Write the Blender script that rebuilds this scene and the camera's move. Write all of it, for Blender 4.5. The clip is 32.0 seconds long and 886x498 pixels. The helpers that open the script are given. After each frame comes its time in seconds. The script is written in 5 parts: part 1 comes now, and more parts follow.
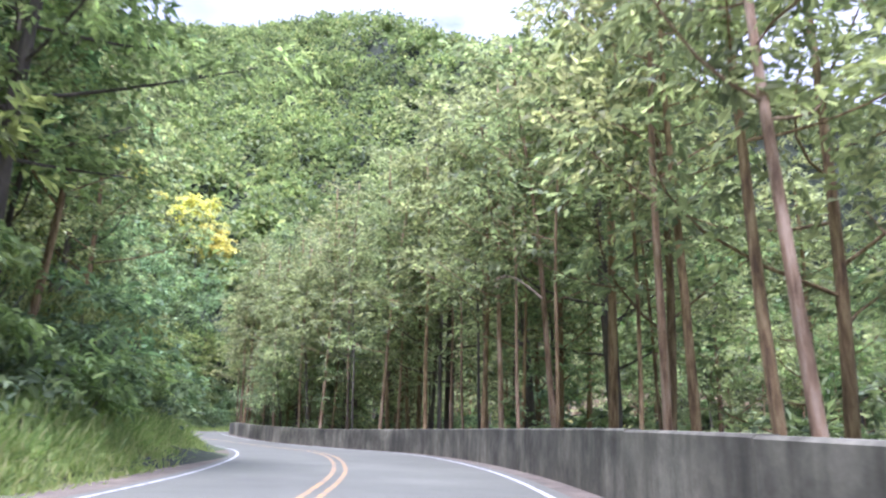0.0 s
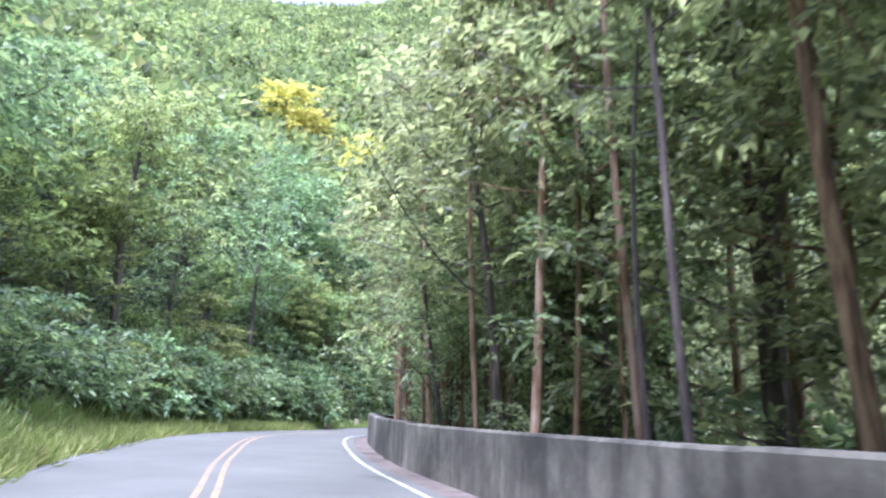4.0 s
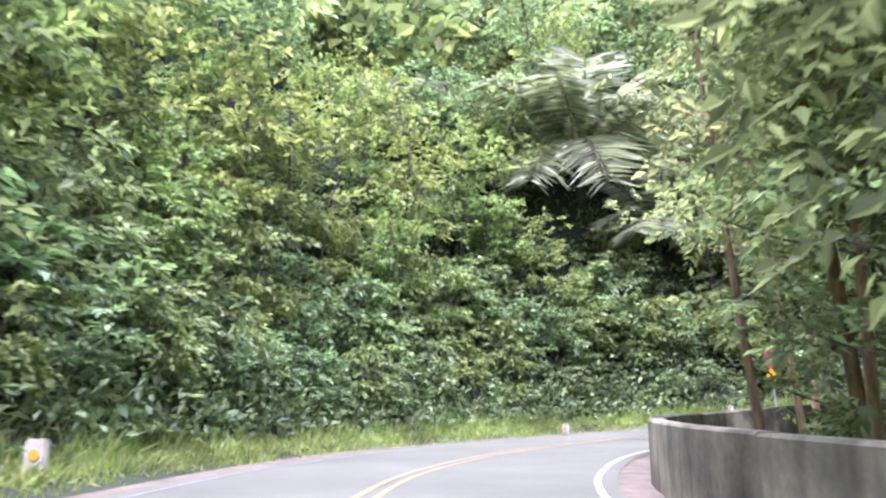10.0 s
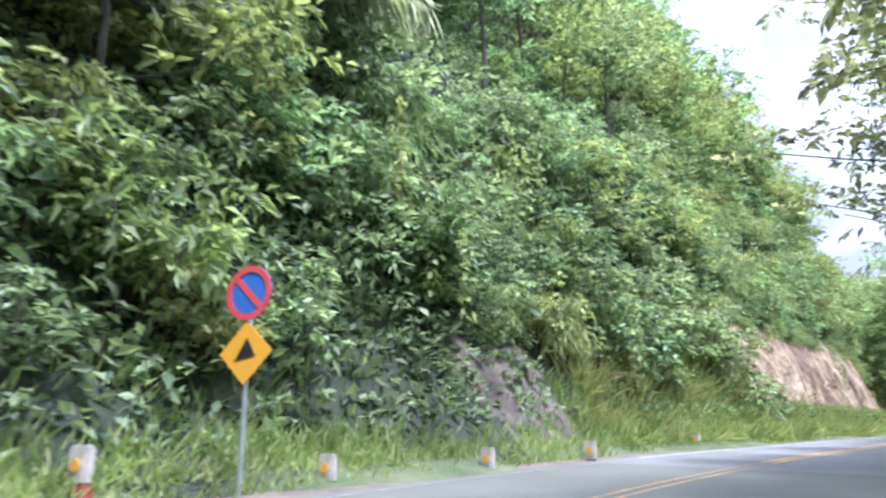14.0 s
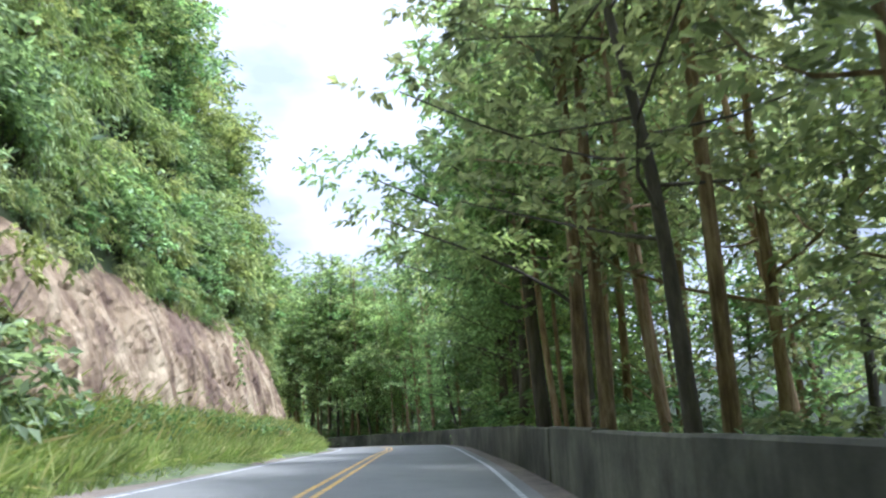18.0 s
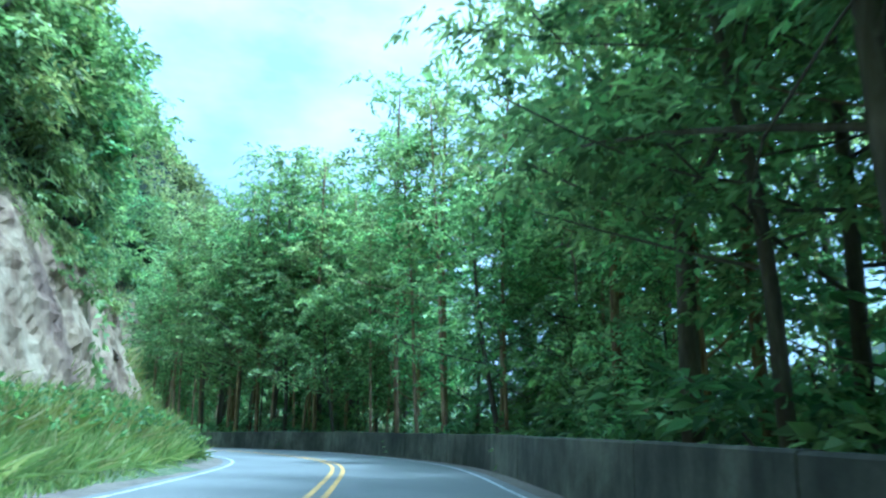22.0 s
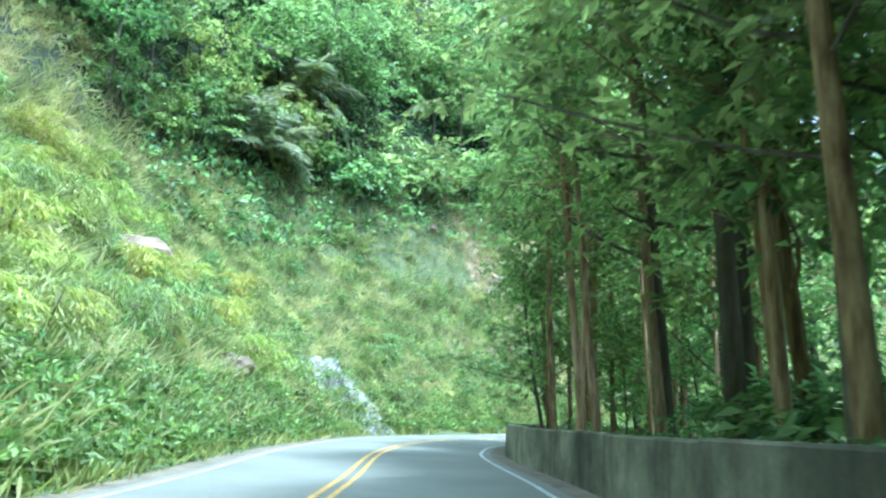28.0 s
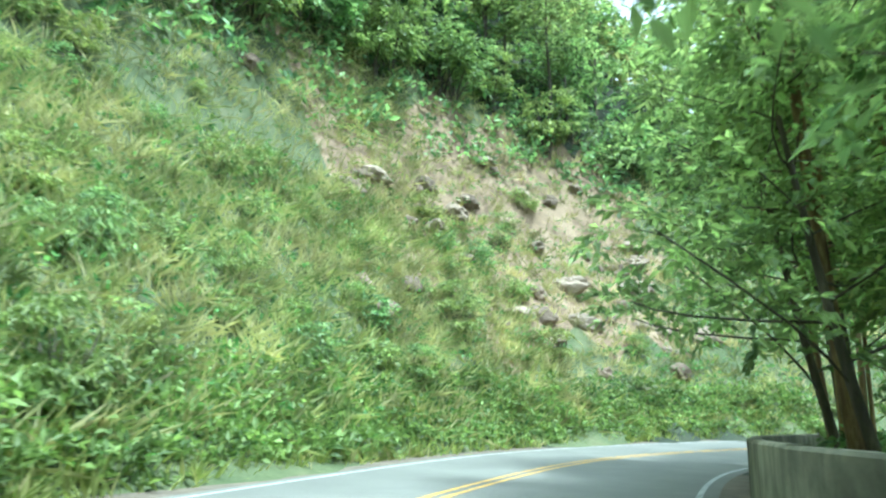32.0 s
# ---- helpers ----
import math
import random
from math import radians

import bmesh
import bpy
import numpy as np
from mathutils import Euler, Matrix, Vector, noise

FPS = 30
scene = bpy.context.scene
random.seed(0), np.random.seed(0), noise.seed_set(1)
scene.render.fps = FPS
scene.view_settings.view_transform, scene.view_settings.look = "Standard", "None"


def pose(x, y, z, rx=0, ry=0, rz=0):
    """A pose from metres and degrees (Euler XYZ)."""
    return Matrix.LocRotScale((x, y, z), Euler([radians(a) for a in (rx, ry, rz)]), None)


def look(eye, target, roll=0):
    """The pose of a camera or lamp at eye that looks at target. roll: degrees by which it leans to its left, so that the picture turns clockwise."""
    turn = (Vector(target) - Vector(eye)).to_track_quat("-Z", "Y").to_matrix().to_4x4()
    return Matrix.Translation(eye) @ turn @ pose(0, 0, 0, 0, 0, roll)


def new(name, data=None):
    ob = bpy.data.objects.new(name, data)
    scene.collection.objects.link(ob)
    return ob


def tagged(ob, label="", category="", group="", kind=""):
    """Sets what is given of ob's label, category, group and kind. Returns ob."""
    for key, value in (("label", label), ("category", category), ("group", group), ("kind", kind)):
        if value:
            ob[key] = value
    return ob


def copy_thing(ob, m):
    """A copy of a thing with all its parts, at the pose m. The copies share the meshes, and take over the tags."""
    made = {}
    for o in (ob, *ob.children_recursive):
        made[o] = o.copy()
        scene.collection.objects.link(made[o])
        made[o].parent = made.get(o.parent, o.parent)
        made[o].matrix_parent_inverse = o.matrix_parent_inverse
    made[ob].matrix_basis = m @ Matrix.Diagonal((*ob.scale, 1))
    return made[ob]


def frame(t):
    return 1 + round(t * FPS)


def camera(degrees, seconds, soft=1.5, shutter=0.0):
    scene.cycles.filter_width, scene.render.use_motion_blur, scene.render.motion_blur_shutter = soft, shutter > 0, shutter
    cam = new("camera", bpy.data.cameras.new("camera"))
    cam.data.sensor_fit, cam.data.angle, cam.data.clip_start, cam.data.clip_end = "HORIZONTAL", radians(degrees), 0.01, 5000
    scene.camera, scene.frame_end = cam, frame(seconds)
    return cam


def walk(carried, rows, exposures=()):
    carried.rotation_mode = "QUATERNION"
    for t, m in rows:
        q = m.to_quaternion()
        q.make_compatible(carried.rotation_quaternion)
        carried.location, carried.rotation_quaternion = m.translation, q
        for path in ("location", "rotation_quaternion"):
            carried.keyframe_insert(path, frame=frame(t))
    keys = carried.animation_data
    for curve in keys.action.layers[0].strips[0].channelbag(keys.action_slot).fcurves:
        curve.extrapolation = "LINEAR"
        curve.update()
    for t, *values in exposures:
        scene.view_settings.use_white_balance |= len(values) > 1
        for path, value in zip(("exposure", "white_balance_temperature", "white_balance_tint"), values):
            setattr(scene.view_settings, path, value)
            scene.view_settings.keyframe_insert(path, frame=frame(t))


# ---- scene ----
cam = camera(61.2, 32.0, soft=2.3, shutter=0.25)
METRES, EYE, TILT, LEAN, TURN = 240.0, 1.17, 16.5, -1.0, 0.0
ROWS = [
    (0.0, 0.0, 0.0, 0.0, 0.0, 0.0, -0.0),
    (0.5, 0.0, 0.017, -0.0038, -1.2, -0.05, -0.62),
    (1.0, -0.0002, 0.034, -0.0077, -1.15, -0.17, -0.34),
    (1.5, -0.0011, 0.0507, -0.0118, 0.41, -0.19, -0.02),
    (2.0, -0.0029, 0.0684, -0.0159, 2.83, -0.2, 0.46),
    (2.5, -0.0057, 0.0859, -0.0198, 5.63, -0.38, 1.36),
    (3.0, -0.0095, 0.1032, -0.0241, 8.89, -0.32, 2.1),
    (3.5, -0.0144, 0.1201, -0.0281, 12.65, -0.11, 3.45),
    (4.0, -0.0206, 0.1364, -0.032, 16.98, 0.02, 4.81),
    (4.5, -0.0282, 0.1526, -0.0358, 21.3, 0.29, 6.22),
    (6.5, -0.0648, 0.211, -0.0469, 24.49, -0.12, 7.65),
    (7.0, -0.0719, 0.2258, -0.0506, 22.37, -0.26, 6.86),
    (7.5, -0.0779, 0.2408, -0.0544, 19.51, -0.47, 6.22),
    (8.0, -0.083, 0.2561, -0.0582, 16.26, -0.79, 5.97),
    (8.5, -0.0873, 0.2717, -0.0622, 13.05, -1.08, 5.9),
    (9.0, -0.0908, 0.2878, -0.0662, 10.46, -1.15, 5.16),
    (9.5, -0.0937, 0.3042, -0.0704, 8.07, -1.18, 4.17),
    (10.0, -0.0959, 0.3207, -0.0744, 5.43, -1.26, 3.27),
    (10.5, -0.0971, 0.337, -0.0785, 2.63, -1.24, 2.32),
    (11.0, -0.0975, 0.3531, -0.0824, -0.9, -1.28, 1.4),
    (11.5, -0.0964, 0.3686, -0.0863, -5.42, -1.12, 0.09),
    (12.0, -0.0938, 0.3834, -0.0899, -11.07, -0.66, -2.02),
    (12.5, -0.0899, 0.3968, -0.0931, -17.5, 0.02, -4.04),
    (13.0, -0.0844, 0.4084, -0.0956, -24.77, 0.86, -6.21),
    (13.5, -0.0778, 0.4184, -0.098, -33.0, 2.21, -8.18),
    (14.0, -0.0701, 0.4266, -0.0997, -41.99, 3.56, -9.99),
    (14.5, -0.0614, 0.4332, -0.1012, -50.89, 5.38, -11.47),
    (15.0, -0.0522, 0.4382, -0.1021, -59.77, 7.14, -12.58),
    (15.5, -0.042, 0.4421, -0.1028, -67.73, 9.22, -12.78),
    (17.5, 0.0023, 0.4496, -0.1033, -82.08, 12.88, -13.8),
    (18.0, 0.0154, 0.4514, -0.1033, -83.48, 13.21, -14.05),
    (18.5, 0.0285, 0.4532, -0.1035, -84.05, 13.38, -14.36),
    (19.0, 0.0425, 0.4551, -0.1035, -84.05, 13.35, -14.74),
    (19.5, 0.0569, 0.4573, -0.1036, -83.91, 13.32, -15.25),
    (20.0, 0.0717, 0.4594, -0.1037, -83.59, 13.24, -15.57),
    (20.5, 0.0867, 0.4619, -0.1038, -83.47, 13.19, -15.86),
    (21.0, 0.1022, 0.4644, -0.1042, -83.48, 13.27, -16.52),
    (21.5, 0.1171, 0.4666, -0.1043, -83.71, 13.2, -17.16),
    (22.0, 0.1334, 0.4691, -0.1046, -83.99, 13.19, -17.56),
    (22.5, 0.15, 0.4715, -0.1047, -83.78, 12.82, -17.81),
    (23.0, 0.1669, 0.474, -0.1051, -83.16, 12.28, -17.93),
    (23.5, 0.1833, 0.477, -0.1054, -82.31, 11.8, -17.83),
    (24.0, 0.1992, 0.4803, -0.106, -80.85, 11.09, -17.6),
    (24.5, 0.2143, 0.4838, -0.1069, -78.72, 10.45, -17.59),
    (25.0, 0.229, 0.4883, -0.1079, -75.99, 9.72, -17.42),
    (25.5, 0.2442, 0.494, -0.1093, -71.58, 8.45, -17.12),
    (26.0, 0.2596, 0.5012, -0.1112, -66.0, 6.92, -16.67),
    (26.5, 0.2743, 0.5097, -0.1138, -59.72, 5.24, -15.92),
    (28.5, 0.3182, 0.549, -0.1246, -44.56, 1.6, -13.23),
    (29.0, 0.3291, 0.56, -0.1279, -44.11, 1.62, -13.28),
    (29.5, 0.3406, 0.5712, -0.131, -44.87, 1.8, -13.25),
    (30.0, 0.3525, 0.5822, -0.1341, -46.06, 2.07, -13.12),
    (30.5, 0.3652, 0.5933, -0.1373, -47.67, 2.49, -13.17),
    (31.0, 0.3781, 0.6035, -0.1402, -50.31, 3.06, -13.54),
    (31.5, 0.3925, 0.6134, -0.1428, -54.41, 4.0, -13.7),
    (32.0, 0.407, 0.6219, -0.1451, -59.25, 5.11, -14.11),
]
walk(cam, [(t, pose(0, 0, EYE, TILT, LEAN, TURN) @ pose(METRES * x, METRES * y, METRES * z, 90 + pitch, roll, yaw)) for t, x, y, z, yaw, pitch, roll in ROWS],
     [(0.0, 1.27, 5120, 35), (4.0, 1.5, 4880, 38), (9.0, 1.75, 4880, 42), (10.0, 1.8, 5300, 39), (13.0, 1.64, 5150, 35), (15.0, 1.37, 5020, 23), (17.5, 1.23, 5120, 20), (19.0, 1.36, 5020, 20), (20.0, 1.3, 4600, 17), (21.0, 1.23, 3880, 3), (22.0, 1.28, 3880, -6), (23.0, 1.4, 3900, 1), (24.0, 1.9, 4000, 8), (25.0, 1.9, 4050, 7), (26.0, 2.05, 4480, -6), (29.0, 1.7, 4560, -4), (31.0, 1.6, 4900, -5), (32.0, 1.5, 4950, -8)])

# ---- light ----
world = bpy.data.worlds.new("sky")
scene.world = world
world.use_nodes = True
wn, wl_ = world.node_tree.nodes, world.node_tree.links
wn.clear()
w_out, w_bg = wn.new("ShaderNodeOutputWorld"), wn.new("ShaderNodeBackground")
w_sky = wn.new("ShaderNodeTexSky")
w_sky.sky_type, w_sky.sun_disc = "NISHITA", False
SUN_EL, SUN_AZ = 69.0, 190.0
w_sky.sun_elevation, w_sky.sun_rotation = radians(SUN_EL), radians(SUN_AZ)
w_co, w_no = wn.new("ShaderNodeTexCoord"), wn.new("ShaderNodeTexNoise")
w_map = wn.new("ShaderNodeMapping")
w_map.inputs["Scale"].default_value = (1.0, 1.0, 2.2)
w_no.inputs["Scale"].default_value, w_no.inputs["Detail"].default_value, w_no.inputs["Roughness"].default_value = 2.6, 7.0, 0.55
w_ramp, w_mix = wn.new("ShaderNodeValToRGB"), wn.new("ShaderNodeMix")
w_ramp.color_ramp.elements[0].position, w_ramp.color_ramp.elements[1].position = 0.28, 0.4
w_mix.data_type = "RGBA"
w_no2, w_ramp2 = wn.new("ShaderNodeTexNoise"), wn.new("ShaderNodeValToRGB")
w_no2.inputs["Scale"].default_value, w_no2.inputs["Detail"].default_value = 5.0, 6.0
w_ramp2.color_ramp.elements[0].position, w_ramp2.color_ramp.elements[1].position = 0.35, 0.65
w_ramp2.color_ramp.elements[0].color, w_ramp2.color_ramp.elements[1].color = (3.5, 3.75, 4.0, 1), (6.3, 6.4, 6.5, 1)
wl_.new(w_co.outputs["Generated"], w_map.inputs["Vector"])
wl_.new(w_map.outputs["Vector"], w_no.inputs["Vector"])
wl_.new(w_map.outputs["Vector"], w_no2.inputs["Vector"])
wl_.new(w_no.outputs["Fac"], w_ramp.inputs["Fac"])
wl_.new(w_no2.outputs["Fac"], w_ramp2.inputs["Fac"])
wl_.new(w_ramp.outputs["Color"], w_mix.inputs["Factor"])
wl_.new(w_sky.outputs["Color"], w_mix.inputs["A"])
wl_.new(w_ramp2.outputs["Color"], w_mix.inputs["B"])
# an overcast sky is about three times as bright overhead as near the horizon
w_sep, w_dome, w_mul = wn.new("ShaderNodeSeparateXYZ"), wn.new("ShaderNodeValToRGB"), wn.new("ShaderNodeMix")
w_dome.color_ramp.elements[0].position, w_dome.color_ramp.elements[1].position = 0.05, 0.95
w_dome.color_ramp.elements[0].color, w_dome.color_ramp.elements[1].color = (0.5, 0.5, 0.51, 1), (2.3, 2.3, 2.3, 1)
w_half = w_dome.color_ramp.elements.new(0.55)
w_half.color = (0.74, 0.74, 0.75, 1)
w_mul.data_type, w_mul.blend_type = "RGBA", "MULTIPLY"
w_mul.inputs["Factor"].default_value = 1.0
wl_.new(w_co.outputs["Generated"], w_sep.inputs["Vector"])
wl_.new(w_sep.outputs["Z"], w_dome.inputs["Fac"])
wl_.new(w_mix.outputs["Result"], w_mul.inputs["A"])
wl_.new(w_dome.outputs["Color"], w_mul.inputs["B"])
wl_.new(w_mul.outputs["Result"], w_bg.inputs["Color"])
w_bg.inputs["Strength"].default_value = 0.15
wl_.new(w_bg.outputs["Background"], w_out.inputs["Surface"])

sun_data = bpy.data.lights.new("sun", "SUN")
sun_data.energy, sun_data.angle, sun_data.color = 3.4, radians(7.0), (1.0, 0.95, 0.86)
sun = new("sun", sun_data)
sun.matrix_world = look((0, 0, 200), Vector((0, 0, 200)) - Vector((math.sin(radians(SUN_AZ)) * math.cos(radians(SUN_EL)), math.cos(radians(SUN_AZ)) * math.cos(radians(SUN_EL)), math.sin(radians(SUN_EL)))))


# ---- materials ----
def material(name):
    m = bpy.data.materials.new(name)
    m.use_nodes = True
    nt = m.node_tree
    return m, nt, nt.nodes["Principled BSDF"]


def node(nt, kind, **sets):
    n = nt.nodes.new(kind)
    for key, value in sets.items():
        n.inputs[key.replace("_", " ")].default_value = value
    return n


def ramp(nt, fac, stops):
    r = nt.nodes.new("ShaderNodeValToRGB")
    el = r.color_ramp.elements
    while len(el) < len(stops):
        el.new(0.5)
    for e, (p, c) in zip(el, stops):
        e.position, e.color = p, (*c, 1)
    nt.links.new(fac, r.inputs["Fac"])
    return r.outputs["Color"]


def blend(nt, fac, a, b, mode="MIX"):
    m = nt.nodes.new("ShaderNodeMix")
    m.data_type, m.blend_type = "RGBA", mode
    for key, value in (("Factor", fac), ("A", a), ("B", b)):
        if isinstance(value, (int, float)):
            m.inputs[key].default_value = value
        elif isinstance(value, tuple):
            m.inputs[key].default_value = (*value, 1)
        else:
            nt.links.new(value, m.inputs[key])
    return m.outputs["Result"]


def noise_of(nt, scale, detail=5.0, rough=0.6, stretch=None):
    c = nt.nodes.new("ShaderNodeTexCoord")
    n = node(nt, "ShaderNodeTexNoise", Scale=scale, Detail=detail, Roughness=rough)
    if stretch:
        mp = nt.nodes.new("ShaderNodeMapping")
        mp.inputs["Scale"].default_value = stretch
        nt.links.new(c.outputs["Object"], mp.inputs["Vector"])
        nt.links.new(mp.outputs["Vector"], n.inputs["Vector"])
    else:
        nt.links.new(c.outputs["Object"], n.inputs["Vector"])
    return n.outputs["Fac"]


def bump(nt, bsdf, height, strength, distance):
    b = node(nt, "ShaderNodeBump", Strength=strength, Distance=distance)
    nt.links.new(height, b.inputs["Height"])
    nt.links.new(b.outputs["Normal"], bsdf.inputs["Normal"])


def leaf_material(name, dark, light, through_light=0.35, rough=0.45, odd=None, patch=0.45, vary=(0.75, 1.3), tone=None):
    """Leaves: colour varies from leaf to leaf and from plant to plant; some light passes through."""
    m, nt, bsdf = material(name)
    geo, info = nt.nodes.new("ShaderNodeNewGeometry"), nt.nodes.new("ShaderNodeObjectInfo")
    big = noise_of(nt, patch, 2.0)
    stops = [(0.0, dark), (0.75, light)]
    stops.append((1.0, odd if odd else tuple(min(1, c * 1.5) for c in light)))
    one = ramp(nt, geo.outputs["Random Per Island"], stops)
    if tone:
        one = blend(nt, ramp(nt, noise_of(nt, tone[1], 4.0, 0.6), [(0.45, (0, 0, 0)), (0.62, (0.85, 0.85, 0.85))]), one, tone[0])
    hue = node(nt, "ShaderNodeHueSaturation", Saturation=0.95)
    shift = node(nt, "ShaderNodeMapRange", From_Min=0.0, From_Max=1.0, To_Min=0.465, To_Max=0.525)
    nt.links.new(info.outputs["Random"], shift.inputs["Value"])
    nt.links.new(shift.outputs["Result"], hue.inputs["Hue"])
    val = node(nt, "ShaderNodeMapRange", From_Min=0.3, From_Max=0.7, To_Min=vary[0], To_Max=vary[1])
    nt.links.new(big, val.inputs["Value"])
    nt.links.new(val.outputs["Result"], hue.inputs["Value"])
    nt.links.new(one, hue.inputs["Color"])
    nt.links.new(hue.outputs["Color"], bsdf.inputs["Base Color"])
    bsdf.inputs["Roughness"].default_value = rough
    bsdf.inputs["Specular IOR Level"].default_value = 0.22
    tr, mix = nt.nodes.new("ShaderNodeBsdfTranslucent"), nt.nodes.new("ShaderNodeMixShader")
    warm = blend(nt, 1.0, hue.outputs["Color"], (1.12, 1.18, 0.72), "MULTIPLY")
    nt.links.new(warm, tr.inputs["Color"])
    mix.inputs["Fac"].default_value = through_light
    nt.links.new(bsdf.outputs["BSDF"], mix.inputs[1])
    nt.links.new(tr.outputs["BSDF"], mix.inputs[2])
    nt.links.new(mix.outputs["Shader"], nt.nodes["Material Output"].inputs["Surface"])
    return m


def rough_material(name, stops, scale, rough=0.9, bump_by=0.4, bump_at=0.02, stretch=None, fine=30.0, spread=None):
    m, nt, bsdf = material(name)
    n1, n2 = noise_of(nt, scale, 6.0, 0.62, stretch), noise_of(nt, fine, 4.0, 0.7, stretch)
    col = ramp(nt, n1, stops)
    col = blend(nt, 0.45, col, ramp(nt, n2, [(0.3, (0.55, 0.55, 0.55)), (0.7, (1.35, 1.35, 1.35))]), "MULTIPLY")
    if spread:
        info = nt.nodes.new("ShaderNodeObjectInfo")
        col = blend(nt, 1.0, col, ramp(nt, info.outputs["Random"], [(0.0, (spread,) * 3), (1.0, (1.0, 1.0, 1.0))]), "MULTIPLY")
    nt.links.new(col, bsdf.inputs["Base Color"])
    bsdf.inputs["Roughness"].default_value = rough
    mixed = blend(nt, 0.5, n1, n2)
    bump(nt, bsdf, mixed, bump_by, bump_at)
    return m


ASPHALT = rough_material("asphalt", [(0.3, (0.098, 0.1, 0.074)), (0.55, (0.128, 0.131, 0.096)), (0.75, (0.164, 0.166, 0.125))], 0.35, 0.82, 0.5, 0.01, None, 60.0)
ASPHALT_PALE = rough_material("newer_pale_asphalt", [(0.3, (0.128, 0.128, 0.109)), (0.55, (0.162, 0.161, 0.139)), (0.75, (0.2, 0.197, 0.17))], 0.35, 0.78, 0.5, 0.01, None, 60.0)


def concrete_material(name, shade=1.0):
    """Old cast concrete: blotches, run-down streaks and dark algae patches."""
    m, nt, bsdf = material(name)
    blotch, grain = noise_of(nt, 0.55, 6.0, 0.65), noise_of(nt, 22.0, 4.0, 0.7)
    streak = noise_of(nt, 1.3, 5.0, 0.6, (2.2, 2.2, 0.3))
    stain = noise_of(nt, 0.28, 7.0, 0.7)
    info = nt.nodes.new("ShaderNodeObjectInfo")
    col = ramp(nt, blotch, [(0.34, (0.084, 0.078, 0.053)), (0.5, (0.176, 0.164, 0.115)), (0.64, (0.294, 0.274, 0.198))])
    col = blend(nt, 0.7, col, ramp(nt, streak, [(0.36, (0.5, 0.5, 0.48)), (0.52, (1.0, 1.0, 1.0))]), "MULTIPLY")
    col = blend(nt, 0.85, col, ramp(nt, stain, [(0.4, (0.3, 0.31, 0.28)), (0.56, (1.0, 1.0, 1.0))]), "MULTIPLY")
    col = blend(nt, 0.5, col, ramp(nt, grain, [(0.3, (0.7, 0.7, 0.7)), (0.7, (1.25, 1.25, 1.25))]), "MULTIPLY")
    col = blend(nt, 1.0, col, ramp(nt, info.outputs["Random"], [(0.0, (0.88, 0.88, 0.88)), (1.0, (1.06, 1.06, 1.05))]), "MULTIPLY")
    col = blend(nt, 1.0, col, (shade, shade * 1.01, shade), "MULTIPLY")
    nt.links.new(col, bsdf.inputs["Base Color"])
    bsdf.inputs["Roughness"].default_value = 0.92
    bump(nt, bsdf, blend(nt, 0.5, blotch, grain), 0.35, 0.02)
    return m


# one concrete in three tones, chosen by stretch of wall
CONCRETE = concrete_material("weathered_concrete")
CONCRETE_PALE = concrete_material("paler_concrete", 1.4)
CONCRETE_BLACK = concrete_material("darker_concrete", 0.62)
# near-black tone: the shade in gaps between plants is put into the colour
SOIL = rough_material("shade_toned_forest_soil", [(0.3, (0.014, 0.02, 0.01)), (0.55, (0.028, 0.038, 0.017)), (0.8, (0.06, 0.06, 0.03))], 0.9, 0.95, 0.6, 0.1, None, 4.0)
STRAW = rough_material("matted_grass_soil", [(0.3, (0.055, 0.08, 0.028)), (0.55, (0.1, 0.12, 0.05)), (0.8, (0.18, 0.17, 0.09))], 0.8, 0.95, 0.8, 0.1, None, 9.0)
DRY = rough_material("dry_stony_soil", [(0.3, (0.12, 0.085, 0.05)), (0.5, (0.23, 0.165, 0.1)), (0.7, (0.34, 0.26, 0.165))], 0.7, 0.95, 1.0, 0.12, None, 5.0)
LITTER = rough_material("leaf_litter_dirt", [(0.3, (0.09, 0.075, 0.055)), (0.6, (0.17, 0.14, 0.1)), (0.8, (0.27, 0.21, 0.14))], 2.0, 0.95, 0.8, 0.03, None, 25.0)


